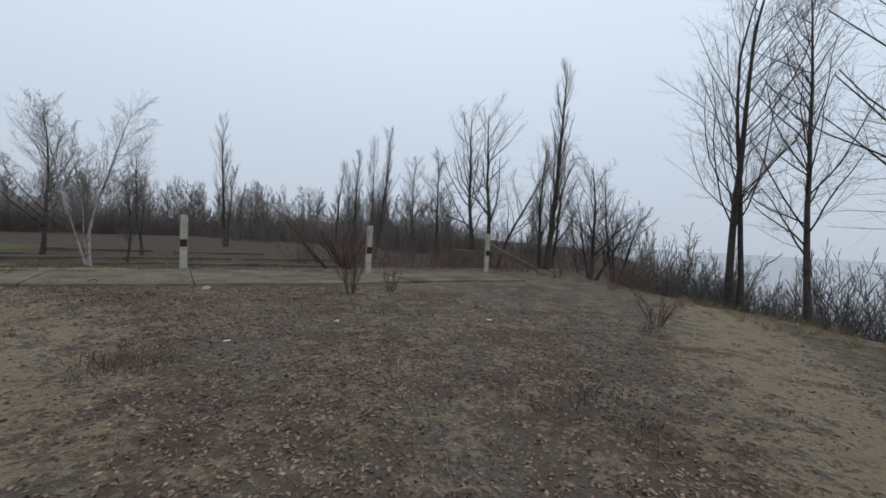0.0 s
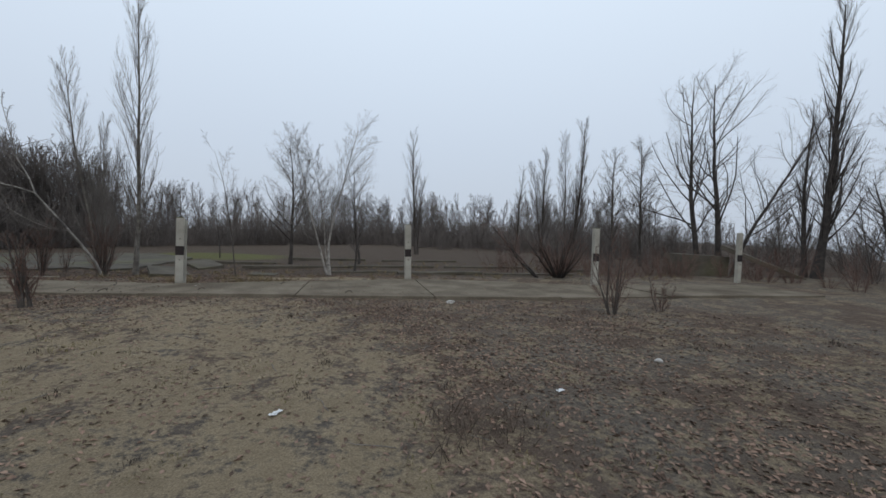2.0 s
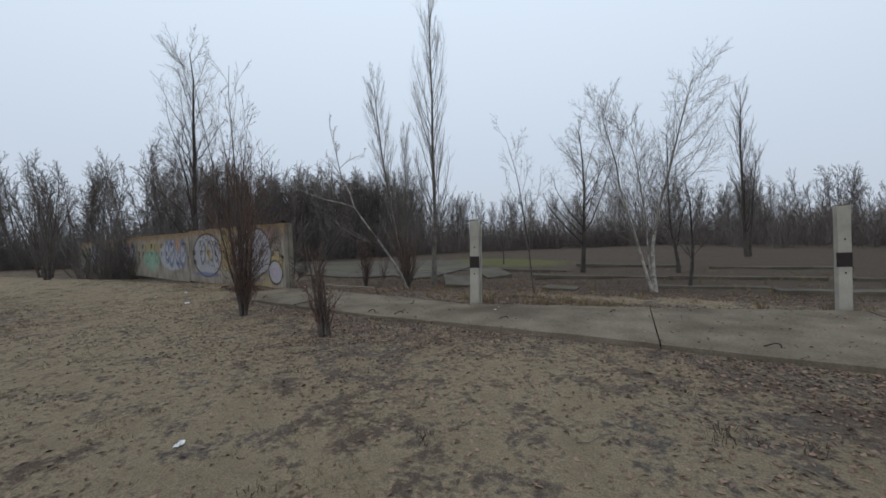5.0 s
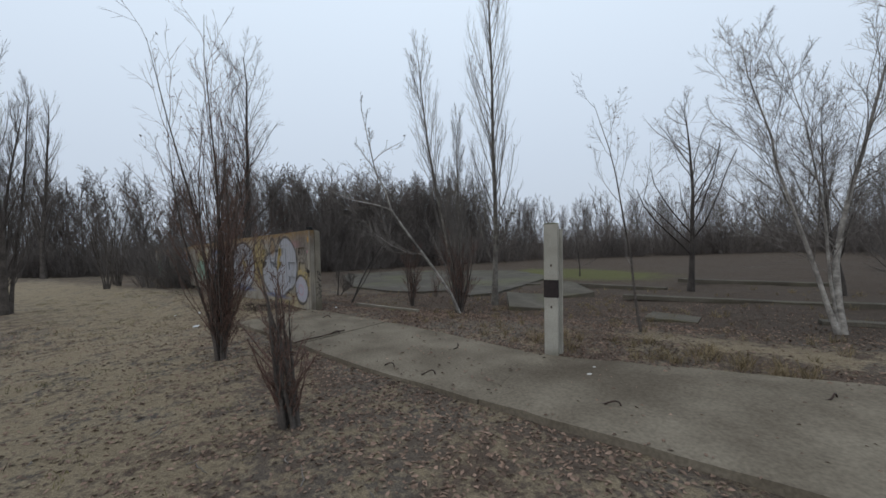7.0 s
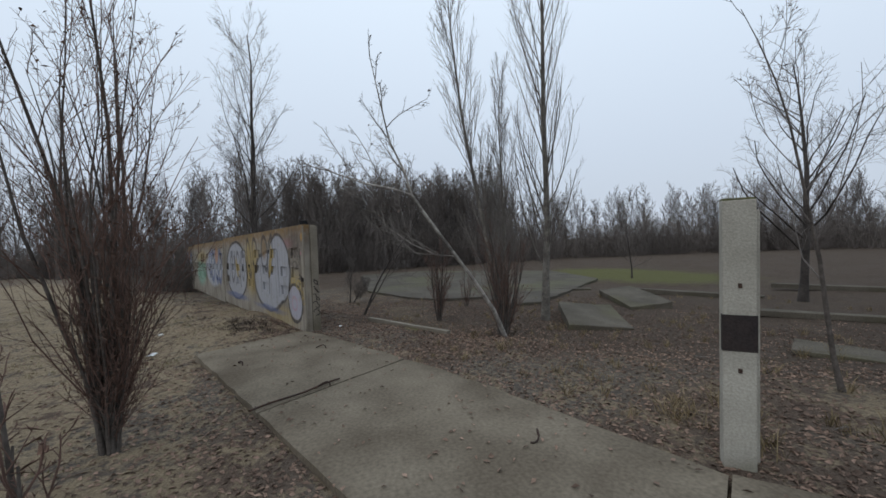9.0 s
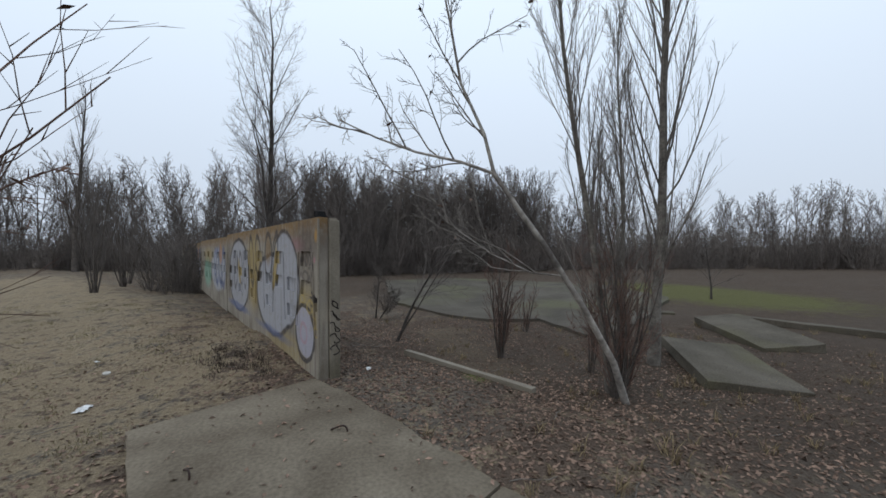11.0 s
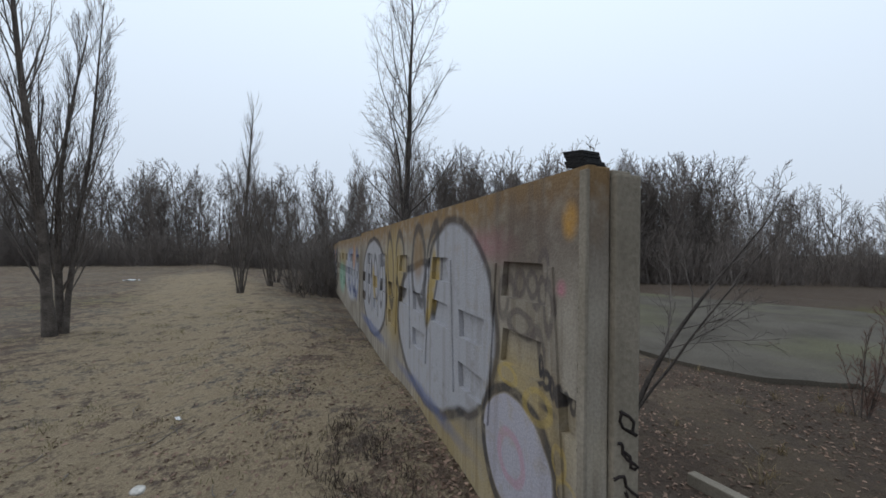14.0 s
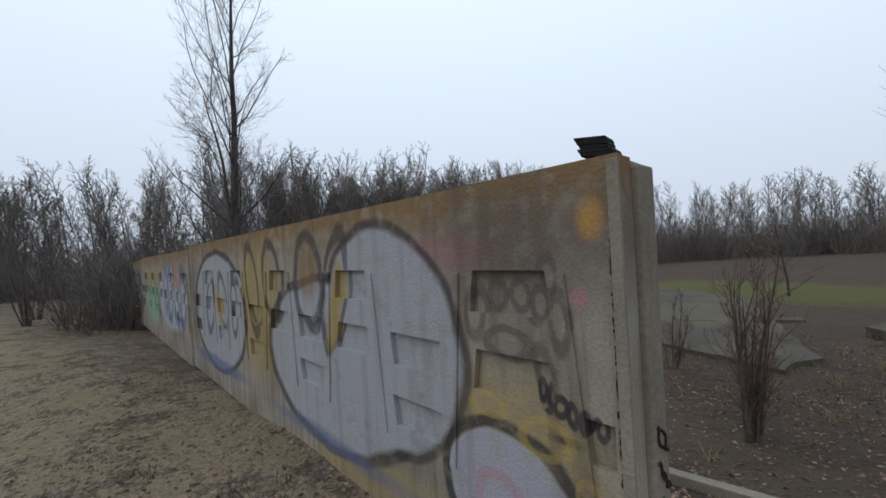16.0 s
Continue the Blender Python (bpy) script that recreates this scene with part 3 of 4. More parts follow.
        lay(fill(ellipse(2.50, 1.32, 0.11, 0.40, -0.25), 0.2), ochre, 0.95)
        lay(fill(ellipse(3.05, 1.62, 0.22, 0.26), 0.3), rust, 0.6)
        for c in ((6.2, 1.15, 0.22, 0.42, 0.3), (7.0, 1.05, 0.25, 0.45, -0.2), (5.6, 1.1, 0.15, 0.4)):
            lay(ring(ellipse(*c), 0.16), ink, 0.7)
        lay(fill(ellipse(6.45, 1.05, 0.16, 0.34, 0.4), 0.25), ochre, 0.85)
        # faint brush marks inside the pocket at the wall's end
        for c in ((0.84, 1.40, 0.07, 0.13), (0.70, 1.50, 0.06, 0.08), (0.56, 1.50, 0.05, 0.08), (0.44, 1.46, 0.05, 0.09), (0.62, 1.24, 0.13, 0.07), (0.36, 1.62, 0.05, 0.08), (0.30, 1.40, 0.05, 0.14), (0.42, 1.12, 0.06, 0.12)):
            lay(ring(ellipse(*c), 0.3), (0.09, 0.075, 0.07), 0.7)
        # a small black signature in a row
        for k, w in enumerate((0.020, 0.028, 0.032, 0.026, 0.020, 0.024)):
            lay(ring(ellipse(0.46 - 0.062 * k, 1.04 - 0.022 * k, w, 0.042 + 0.008 * (k % 2)), 0.45), ink, 0.95)
        lay(fill(ellipse(0.21, 0.96, 0.045, 0.05), 0.4), ink, 0.9)
        lay(fill(ellipse(0.31, 0.84, 0.075, 0.022), 0.5), ink, 0.9)
        for c in ((0.42, 0.82, 0.13, 0.09), (0.20, 0.62, 0.06, 0.08), (0.14, 0.48, 0.08, 0.06), (0.78, 0.90, 0.12, 0.06)):
            lay(ring(ellipse(*c), 0.20), (0.40, 0.29, 0.08), 0.5)
    else:
        lay(fill(ellipse(2.4, 1.0, 1.9, 0.75), 0.1), (0.36, 0.37, 0.40), 0.9)
        for c in ((0.9, 1.1, 0.35, 0.6), (1.7, 1.1, 0.3, 0.6, 0.3), (2.5, 1.1, 0.35, 0.6), (3.1, 1.2, 0.25, 0.5)):
            lay(ring(ellipse(*c), 0.2), blue, 0.8)
        lay(fill(ellipse(1.6, 1.55, 0.35, 0.35), 0.2), (0.36, 0.17, 0.07), 0.7)
        lay(fill(ellipse(5.8, 0.75, 1.3, 0.6), 0.25), green, 0.7)
        lay(fill(ellipse(5.6, 1.5, 1.6, 0.3), 0.3), ochre, 0.5)
    lay(runs.outputs[0], (0.13, 0.105, 0.08), 0.28)
    l.new(col, hsv.inputs["Color"])
    return m


POCKETS_A = ((1.40, 1.635), (0.965, 1.195))
POCKETS_B = ((0.965, 1.195), (0.535, 0.75))


def relief_layer():
    """The panel's proud face, cut through by rows of slant-sided pockets."""
    bm = bmesh.new()

    def loop(pts):
        vs = [bm.verts.new((x, 0, z)) for x, z in pts]
        return [bm.edges.new((vs[i], vs[(i + 1) % len(vs)])) for i in range(len(vs))]

    edges = loop(((0.0, -0.25), (PANEL, -0.25), (PANEL, 2.115), (0.0, 2.115)))
    edges += loop(((0.07, 0.78), (0.20, 0.78), (0.24, 0.98), (0.07, 0.98)))
    for i in range(5):
        c = FIRST + PITCH * i
        for z0, z1 in POCKETS_A:
            edges += loop(((c - 0.27, z0), (c + 0.27, z0), (c + 0.235, z1), (c - 0.235, z1)))
        c += PITCH / 2
        if c < PANEL - 0.5:
            for z0, z1 in POCKETS_B:
                edges += loop(((c - 0.235, z0), (c + 0.235, z0), (c + 0.27, z1), (c - 0.27, z1)))
    bmesh.ops.triangle_fill(bm, edges=edges, use_beauty=True)
    # keep the face, drop what filled the pockets
    inside = []
    for f in bm.faces:
        m = f.calc_center_median()
        for i in range(5):
            for c, rows in ((FIRST + PITCH * i, POCKETS_A), (FIRST + PITCH * (i + 0.5), POCKETS_B)):
                if abs(m.x - c) < 0.25 and any(a < m.z < b for a, b in rows) and all(abs(v.co.x - c) < 0.28 for v in f.verts):
                    if any(a - 0.001 <= min(v.co.z for v in f.verts) and max(v.co.z for v in f.verts) <= b + 0.001 for a, b in rows):
                        inside.append(f)
    if inside:
        bmesh.ops.delete(bm, geom=list(set(inside)), context="FACES")
    ext = bmesh.ops.extrude_face_region(bm, geom=bm.faces[:])
    for v in ext["geom"]:
        if isinstance(v, bmesh.types.BMVert):
            v.co.y -= 0.045
    bmesh.ops.recalc_face_normals(bm, faces=bm.faces[:])
    return bm


def panel_core():
    bm = bmesh.new()
    block(bm, 0.0, PANEL, -0.13, -0.043, -0.25, 2.112, 0.008)
    # slanted raised bars between the pockets
    for i in range(5):
        for x, lean in ((0.24 + PITCH * i, 0.10), (1.02 + PITCH * i, -0.09)):
            vs = block(bm, x - 0.025, x + 0.025, -0.05, 0.014, 0.45, 1.62, 0)
            for v in vs:
                v.co.x += (v.co.z - 1.1) * lean
    return bm


PAINT_FIRST, PAINT_FAR = paint_material(True), paint_material(False)
core_mesh, face_mesh = panel_core(), relief_layer()
mc, mf = bpy.data.meshes.new("core"), bpy.data.meshes.new("face")
core_mesh.to_mesh(mc)
face_mesh.to_mesh(mf)
core_mesh.free()
face_mesh.free()
POST_TAGS = material("tagged_concrete", (0.24, 0.21, 0.165), (0.17, 0.148, 0.115), 2.0, 0.88, 0.3, 45, (0.10, 0.085, 0.055), 0.9, vary=0.15)
for i in range(4):
    ob = thing("wall_panel", WALL @ pose((PANEL + 0.02) * i, 0, -0.06 * i), "precast concrete wall panel sprayed with graffiti" if i < 2 else "concrete wall panel with faded graffiti, further along", "wall panel", "panels of the graffiti wall")
    p1, p2 = part("core", mc.copy(), PAINT_FIRST if i == 0 else PAINT_FAR, ob), part("relief_face", mf.copy(), PAINT_FIRST if i == 0 else PAINT_FAR, ob)
    bm = bmesh.new()
    block(bm, -0.005, 0.045, -0.01, 0.014, -0.25, 2.095, 0.006)
    part("end_rib", bm, CONCRETE, ob)
    bm = bmesh.new()
    block(bm, -0.03, 0.20, -0.29, -0.135, -0.5, 2.08, 0.015)
    block(bm, 0.02, 0.16, -0.27, -0.15, 2.075, 2.105, 0.01)
    for v in bm.verts:
        v.co += noise.noise_vector(v.co * 5) * 0.008
    pst = thing("wall_post", WALL @ pose((PANEL + 0.02) * i, 0, -0.06 * i), "stained concrete post holding the graffiti wall", "post", "posts of the graffiti wall")
    part("shaft", bm, POST_TAGS, pst)
    if i == 0:
        seam = Tubes()
        rs = np.random.default_rng(8)
        for zc in np.arange(0.1, 1.86, 0.022):
            w = rs.uniform(0.002, 0.007)
            x0 = 0.046 + rs.normal(0, 0.003)
            seam.add([np.array((x0, 0.004, zc)), np.array((x0 + rs.normal(0, 0.003), 0.005, zc + rs.uniform(0.012, 0.03)))], [w, w * 0.6], 5)
        part("broken_seam", seam.mesh("broken_seam"), TAR, ob, "crumbling dark joint")
        tags = Tubes()
        rng = np.random.default_rng(4)
        for k in range(5):
            zc = 0.25 + 0.16 * k
            a = [np.array((-0.033, -0.212 + 0.055 * math.cos(t) + 0.02 * math.sin(3 * t + k), zc + 0.07 * math.sin(t + 0.5 * k))) for t in np.linspace(0, 5.2, 12)]
            tags.add(a, [0.009] * 12, 4)
        part("spray_tag", tags.mesh("spray_tag"), BLACK_PAINT, pst, "black sprayed loops")

# pieces of black felt stacked on the wall's corner
box = thing("felt_stack", WALL @ pose(0.09, -0.06, 2.117, 0, 0, 8), "stack of black tarred felt pieces lying on the wall corner", "felt stack")
for k in range(5):
    bm = bmesh.new()
    w = 0.070 - 0.002 * k + 0.006 * math.sin(k * 2.1)
    block(bm, -w, w, -0.065 + 0.003 * k, 0.062 + 0.003 * math.sin(3 * k), 0.017 * k, 0.017 * k + 0.0168, 0.003)
    for v in bm.verts:
        v.co.x += v.co.z * 0.4
        v.co.z += v.co.x * 0.12
    part("felt_sheet", bm, TAR, box)


# ---- loose concrete in the field ----
def rubble(name, x, y, sx, sy, sz, rz, rx, ry, mat, label, category, sink=0.03, seed=1, cuts=3, rough=0.02, group=""):
    bm = bmesh.new()
    block(bm, -sx / 2, sx / 2, -sy / 2, sy / 2, 0, sz, 0.012)
    roughen(bm, rough, random.Random(seed), cuts)
    ob = part(name, bm, mat)
    ob.matrix_basis = pose(x, y, gz(x, y) - sink, rx, ry, rz)
    return tagged(ob, label, category, group)


rubble("concrete_slab", -21.2, 12.9, 2.4, 1.45, 0.2, 152, 5, -4, DARK_SLAB, "large tilted mossy concrete slab lying among leaves", "slab", 0.02, 1)
rubble("concrete_slab", -23.1, 16.0, 3.0, 1.2, 0.24, -22, 6, 3, DARK_SLAB, "broken concrete slab tilted on rubble", "slab", 0.03, 3)
rubble("kerb_stone", -21.8, 8.05, 2.9, 0.11, 0.11, 28, 0, 0, CONCRETE, "long narrow concrete kerb sunk in the leaves", "kerb", 0.04, 5, 4, 0.008)
for k, (s, d, ln, rz, h) in enumerate(((2.2, 8.6, 5.5, -2, 0.14), (7.0, 8.4, 4.6, 1, 0.14), (9.0, 4.9, 4.0, 3, 0.12), (13.2, 4.3, 4.4, -3, 0.12), (5.5, 5.6, 3.2, 4, 0.1), (12.4, 8.3, 5.0, 0, 0.13),
                                       (-1.5, 12.5, 4.0, -12, 0.16), (3.2, 14.0, 5.0, -8, 0.16), (-6.5, 12.5, 3.0, 20, 0.12), (9.2, 13.0, 5.0, 2, 0.14), (16.5, 6.5, 3.0, 5, 0.12))):
    x, y = world_xy(s, d)
    rubble("kerb_stone", x, y, ln, 0.5 if k == 2 else 0.3, h, math.degrees(ROW) + rz, 0, 0, DARK_SLAB, "low dark concrete kerb in the overgrown field", "kerb", 0.02, 20 + k, 4, 0.02, "kerbs in the field")
rubble("concrete_slab", *world_xy(1.2, 5.2), 1.1, 0.7, 0.08, 30, 2, 3, DARK_SLAB, "thin dark concrete slab on the ground", "slab", 0.02, 40)
rubble("concrete_slab", 1.4, 26.4, 2.3, 2.0, 1.2, 20, 0, 2, DARK_SLAB, "dark concrete block behind the far post", "slab", 0.1, 42)
rubble("concrete_slab", 4.2, 25.8, 3.8, 1.4, 0.22, -14, 0, 24, DARK_SLAB, "tilted dark concrete slab leaning on a block", "slab", 0.0, 43).location.z += 0.55

# asphalt sheet in the field behind the wall
outline = ((-31.2, 8.3), (-29.8, 8.9), (-28.4, 9.3), (-27.4, 9.9), (-26.7, 10.6), (-26.4, 12.0), (-25.3, 12.0), (-24.1, 12.0), (-24.2, 13.2), (-26.0, 15.6), (-29.5, 19.8), (-35.5, 21.0), (-43.0, 14.0), (-42.0, 9.2), (-36.0, 8.6))
bm = bmesh.new()
ring_v = []
for (ax, ay), (bx, by) in zip(outline, outline[1:] + outline[:1]):
    for k in range(6):
        x, y = ax + (bx - ax) * k / 6, ay + (by - ay) * k / 6
        q = noise.noise_vector(Vector((x * 1.3, y * 1.3, 0))) * 0.16
        ring_v.append(bm.verts.new((x + q.x, y + q.y, -0.60)))
f = bm.faces.new(ring_v)
up = bmesh.ops.extrude_face_region(bm, geom=[f])
for v in up["geom"]:
    if isinstance(v, bmesh.types.BMVert):
        v.co.z += 0.13
bmesh.ops.recalc_face_normals(bm, faces=bm.faces[:])
bmesh.ops.triangulate(bm, faces=[f for f in bm.faces if len(f.verts) > 4])
tagged(part("road", bm, ASPHALT), "broken sheet of old asphalt with a ragged edge", "road", kind="structure")


# ---- lifting hooks, litter, stones ----
def hook(s, d, turn, wide=0.10):
    x, y = world_xy(s, d)
    t = Tubes()
    t.add([np.array((wide * math.cos(a) * 0.9, 0.03 * math.sin(2 * a), 0.06 * math.sin(a) - 0.01)) for a in np.linspace(0, math.pi, 10)], [0.009] * 10, 6)
    ob = part("lifting_hook", t.mesh("lifting_hook"), STEEL_DARK)
    ob.matrix_basis = pose(x, y, -0.09, 40, 0, turn)
    tagged(ob, "bent rusty steel lifting hook set in the slab", "hook", "hooks of the slabs")


for s, d, t in ((-1.68, -1.87, 20), (-4.1, -0.79, 80), (-6.0, -0.85, 10), (-5.73, 0.36, 50), (-1.4, -0.6, 130), (1.2, -1.8, 30), (3.0, -0.6, 75), (5.0, -2.5, 10), (-1.0, -1.9, 60)):
    hook(s, d, t)
t = Tubes()
t.add([np.array((-0.6 + 0.13 * k, 0.02 * math.sin(k), 0.012)) for k in range(10)], [0.012] * 10, 5)
ob = part("rusty_bar", t.mesh("rusty_bar"), STEEL_DARK)
ob.matrix_basis = pose(*world_xy(-4.1, -1.1), -0.09, 0, 0, 125)
tagged(ob, "thin rusty bar lying across the slab joint", "bar")


def scrap(x, y, size, seed, label, mat, name, category):
    rng = random.Random(seed)
    bm = bmesh.new()
    bmesh.ops.create_grid(bm, x_segments=6, y_segments=5, size=size)
    for v in bm.verts:
        v.co.y *= 0.5
        v.co += Vector((rng.uniform(-1, 1), rng.uniform(-1, 1), rng.uniform(0, 2.2))) * size * 0.12
        v.co.z += 0.012
    ob = part(name, bm, mat)
    md = ob.modifiers.new("thickness", "SOLIDIFY")
    md.thickness = 0.003
    ob.matrix_basis = pose(x, y, gz(x, y) + 0.002, 0, 0, rng.uniform(0, 180))
    tagged(ob, label, category)


for k, (x, y, s) in enumerate(((-21.55, 2.95, 0.13), (-43.4, -15.2, 0.45), (-21.75, 6.55, 0.07), (-5.4, 3.9, 0.06), (-3.1, 5.6, 0.05), (-24.0, 1.9, 0.05), (-7.5, 10.6, 0.06), (-10.6, 3.4, 0.05), (1.0, 8.2, 0.06))):
    scrap(x, y, s, 60 + k, "crumpled scrap of white paper on the ground", PAPER, "paper_scrap", "litter")
for k, (x, y, s) in enumerate(((-6.23, 10.15, 0.10), (-13.6, 9.0, 0.03), (-13.4, 8.75, 0.04), (-12.9, 8.4, 0.025), (-22.2, 2.9, 0.05), (-2.0, 7.4, 0.05))):
    bm = bmesh.new()
    bmesh.ops.create_icosphere(bm, subdivisions=2, radius=s)
    for v in bm.verts:
        v.co += noise.noise_vector(v.co * 9 + Vector((k, 0, 0))) * s * 0.6
        v.co.z *= 0.55
    ob = part("stone", bm, STONE)
    zz = -0.10 if plan_sd(x, y)[1] > -2.2 and plan_sd(x, y)[1] < -0.4 else gz(x, y)
    ob.matrix_basis = pose(x, y, zz + s * 0.2)
    tagged(ob, "small pale broken stone on the ground", "stone")


# ---- trees standing singly ----
tree("riverside_tree", 12.0, 16.6, 14.0, 0.16, "vase", 1, "tall bare double-stemmed tree on the river bank", BARK_DARK, TWIG, (-0.04, 0), 2, 0.10)
tree("riverside_tree", 12.7, 13.9, 12.5, 0.12, "tall", 2, "slender bare tree on the river bank", BARK_DARK, TWIG, (-0.09, 0.02))
tree("riverside_tree", 14.6, 8.8, 11.5, 0.16, "spread", 3, "leaning bare tree with dark twisted limbs on the bank", BARK_DARK, TWIG, (-0.22, 0.05))
tree("poplar_tree", 6.0, 25.7, 13.0, 0.20, "poplar", 4, "tall narrow bare poplar near the river", BARK_DARK, TWIG, (0, 0), 2, 0.05)
tree("bare_tree", 1.8, 27.2, 10.0, 0.17, "spread", 5, "bare tree with upswept limbs behind the far post", BARK_DARK, TWIG, (-0.10, 0))
tree("bare_tree", 3.2, 28.0, 10.6, 0.18, "spread", 6, "bare tree with forked limbs behind the far post", BARK_DARK, TWIG, (0.10, 0), 2, 0.2)
tree("bare_tree", 8.7, 24.0, 6.8, 0.13, "spread", 7, "low bare tree leaning over the bank", BARK_DARK, TWIG, (0.25, 0), 3, 0.45)
tree("bare_tree", 10.4, 24.6, 6.6, 0.12, "spread", 8, "bare riverside tree with several leaning stems", BARK_DARK, TWIG, (0.2, 0), 3, 0.4)
tree("bare_tree", 7.4, 28.5, 7.6, 0.12, "spread", 9, "bare tree among the riverside thicket", BARK_DARK, TWIG)
tree("bare_tree", -1.0, 31.0, 8.0, 0.12, "tall", 10, "slender bare tree behind the fence posts", BARK, TWIG)
tree("bare_tree", -5.4, 27.9, 8.8, 0.13, "poplar", 11, "dense bare tree with upright twigs", BARK, TWIG, (0, 0), 3, 0.18)
tree("bare_tree", -7.4, 30.0, 8.0, 0.12, "poplar", 12, "dense bare tree with upright twigs", BARK, TWIG, (0, 0), 2, 0.15)
tree("bare_tree", -2.6, 28.6, 7.0, 0.10, "tall", 13, "slender bare tree behind the fence posts", BARK, TWIG)
tree("poplar_tree", -19.3, 33.8, 10.2, 0.13, "poplar", 14, "narrow bare poplar at the wood's edge", BARK, TWIG, (0, 0), 2, 0.05)
tree("poplar_tree", -11.0, 38.0, 8.0, 0.13, "far", 15, "bare tree at the edge of the wood", BARK, TWIG)
tree("poplar_tree", -21.8, 11.9, 11.6, 0.10, "poplar", 16, "tall slender poplar with upright twigs", BARK_PALE, TWIG_PALE, (0, 0), 1, 0.05, thin=0.003)
tree("poplar_tree", -20.55, 10.05, 7.6, 0.065, "poplar", 17, "slender pale poplar with upright twigs", BARK_PALE, TWIG_PALE, (-0.02, -0.02), 2, 0.10, thin=0.003)
tree("birch_tree", -13.7, 14.9, 6.4, 0.065, "vase", 18, "white-barked birch with several stems and a spreading crown", BIRCH, TWIG_PALE, (0, 0), 3, 0.26, thin=0.003)
tree("bare_tree", -20.1, 19.2, 6.8, 0.11, "spread", 19, "dark bare tree with a rounded crown in the field", BARK_DARK, TWIG, thin=0.004)
tree("small_tree", -13.7, 16.6, 3.4, 0.06, "spread", 20, "low bare tree in the overgrown field", BARK_DARK, TWIG)
tree("shoot_bush", -16.75, 4.25, 5.6, 0.032, "shrub", 21, "tall bush of upright brown shoots beside the slab path", BARK, TWIG_RED, (0.02, 0.0), 15, 0.07, "bush", 0.0025, 420)
tree("shoot_bush", -16.75, 4.25, 2.3, 0.016, "shrub", 22, "dense low brown shoots round the foot of the bush", BARK, TWIG_RED, (0, 0), 24, 0.15, "bush", 0.0025, 520)
tree("stump_bush", -13.65, 5.32, 1.6, 0.045, "shrub", 23, "short stump with dense dry shoots", BARK, TWIG_RED, (0, 0), 9, 0.05, "bush", 0.0025, 60)
tree("bare_tree", -36.5, 2.5, 14.0, 0.19, "vase", 24, "large bare tree rising behind the graffiti wall", BARK_DARK, TWIG, (0.0, 0.0), 2, 0.06, thin=0.005)
tree("poplar_tree", -62.0, -18.5, 18.0, 0.25, "poplar", 25, "narrow poplar far beyond the path", BARK, TWIG_FAR)
tree("shoot_bush", -35.8, -4.0, 5.4, 0.05, "shrub", 26, "bare bush with upright shoots beside the sandy path", BARK, TWIG, (0, 0), 9, 0.16, "bush", 0.003)
tree("shoot_bush", -41.0, -5.2, 5.6, 0.05, "shrub", 27, "bare bush at the edge of the clearing", BARK, TWIG, (0, 0), 8, 0.2, "bush", 0.003)
tree("shoot_bush", -45.0, -6.7, 6.0, 0.06, "shrub", 28, "bare bush at the end of the wall", BARK, TWIG, (0, 0), 9, 0.25, "bush", 0.003)
tree("poplar_tree", -28.5, -4.4, 9.6, 0.12, "poplar", 29, "bare poplar leaning over the path", BARK, TWIG, (0.10, 0.08), 3, 0.16)
tree("shoot_bush", -22.9, 9.25, 2.2, 0.03, "shrub", 30, "clump of upright brown shoots in the leaves", BARK, TWIG_RED, (0, 0), 12, 0.07, "bush", 0.0025, 60)
tree("shoot_bush", -20.3, 9.9, 2.6, 0.035, "shrub", 31, "brown shoots round the foot of the leaning birch", BARK, TWIG_RED, (0, 0), 14, 0.28, "bush", 0.003, 150)
tree("shoot_bush", -25.2, 10.9, 1.4, 0.02, "shrub", 32, "thin dry shoots in the leaves", BARK, TWIG_RED, (0, 0), 6, 0.3, "bush", 0.003)
tree("sapling", -24.4, 7.3, 3.3, 0.04, "sparse", 33, "crooked bare sapling behind the graffiti wall", BARK_DARK, TWIG, (0.10, 0.36), 2, 0.3, "tree", 0.003, 12)
tree("shoot_bush", -21.6, 10.4, 2.4, 0.016, "shrub", 34, "thin upright bush among the poplars", BARK, TWIG_RED, (0, 0), 9, 0.06, "bush", 0.0025)
tree("sapling", -15.25, 11.6, 4.7, 0.03, "sparse", 35, "thin sapling with a few hanging dry leaves", BARK, TWIG, (-0.22, -0.12), 1, 0.2, "tree", 0.0025, 40)
tree("red_shrub", -2.6, 10.85, 1.9, 0.03, "shrub", 36, "red-brown bare shrub on the leaf litter", BARK, TWIG_RED, (0, 0), 9, 0.45, "bush", 0.003)
tree("red_shrub", -4.7, 18.4, 2.5, 0.05, "shrub", 37, "wide red-brown bush beside the chipped post", BARK_DARK, TWIG_RED, (-0.1, 0), 26, 1.3, "bush", 0.003)
tree("red_shrub", -5.3, 18.2, 3.8, 0.06, "sparse", 38, "dark arching branch of a wide bush", BARK_DARK, TWIG_RED, (-1.3, -0.2), 3, 0.3, "bush", 0.003)
tree("red_shrub", -1.6, 11.6, 0.9, 0.015, "shrub", 39, "small twiggy red-brown shrub", BARK, TWIG_RED, (0, 0), 6, 0.5, "bush", 0.003)
tree("red_shrub", 4.9, 9.0, 0.9, 0.015, "shrub", 40, "small dry shrub on the slope", BARK, TWIG_RED, (0, 0), 9, 0.8, "bush", 0.003)
tree("small_tree", -29.0, 21.5, 3.0, 0.05, "spread", 41, "small bare tree in the field", BARK_DARK, TWIG)
tree("small_tree", -16.5, 21.0, 5.4, 0.08, "spread", 42, "bare tree with a spreading crown in the field", BARK_DARK, TWIG)
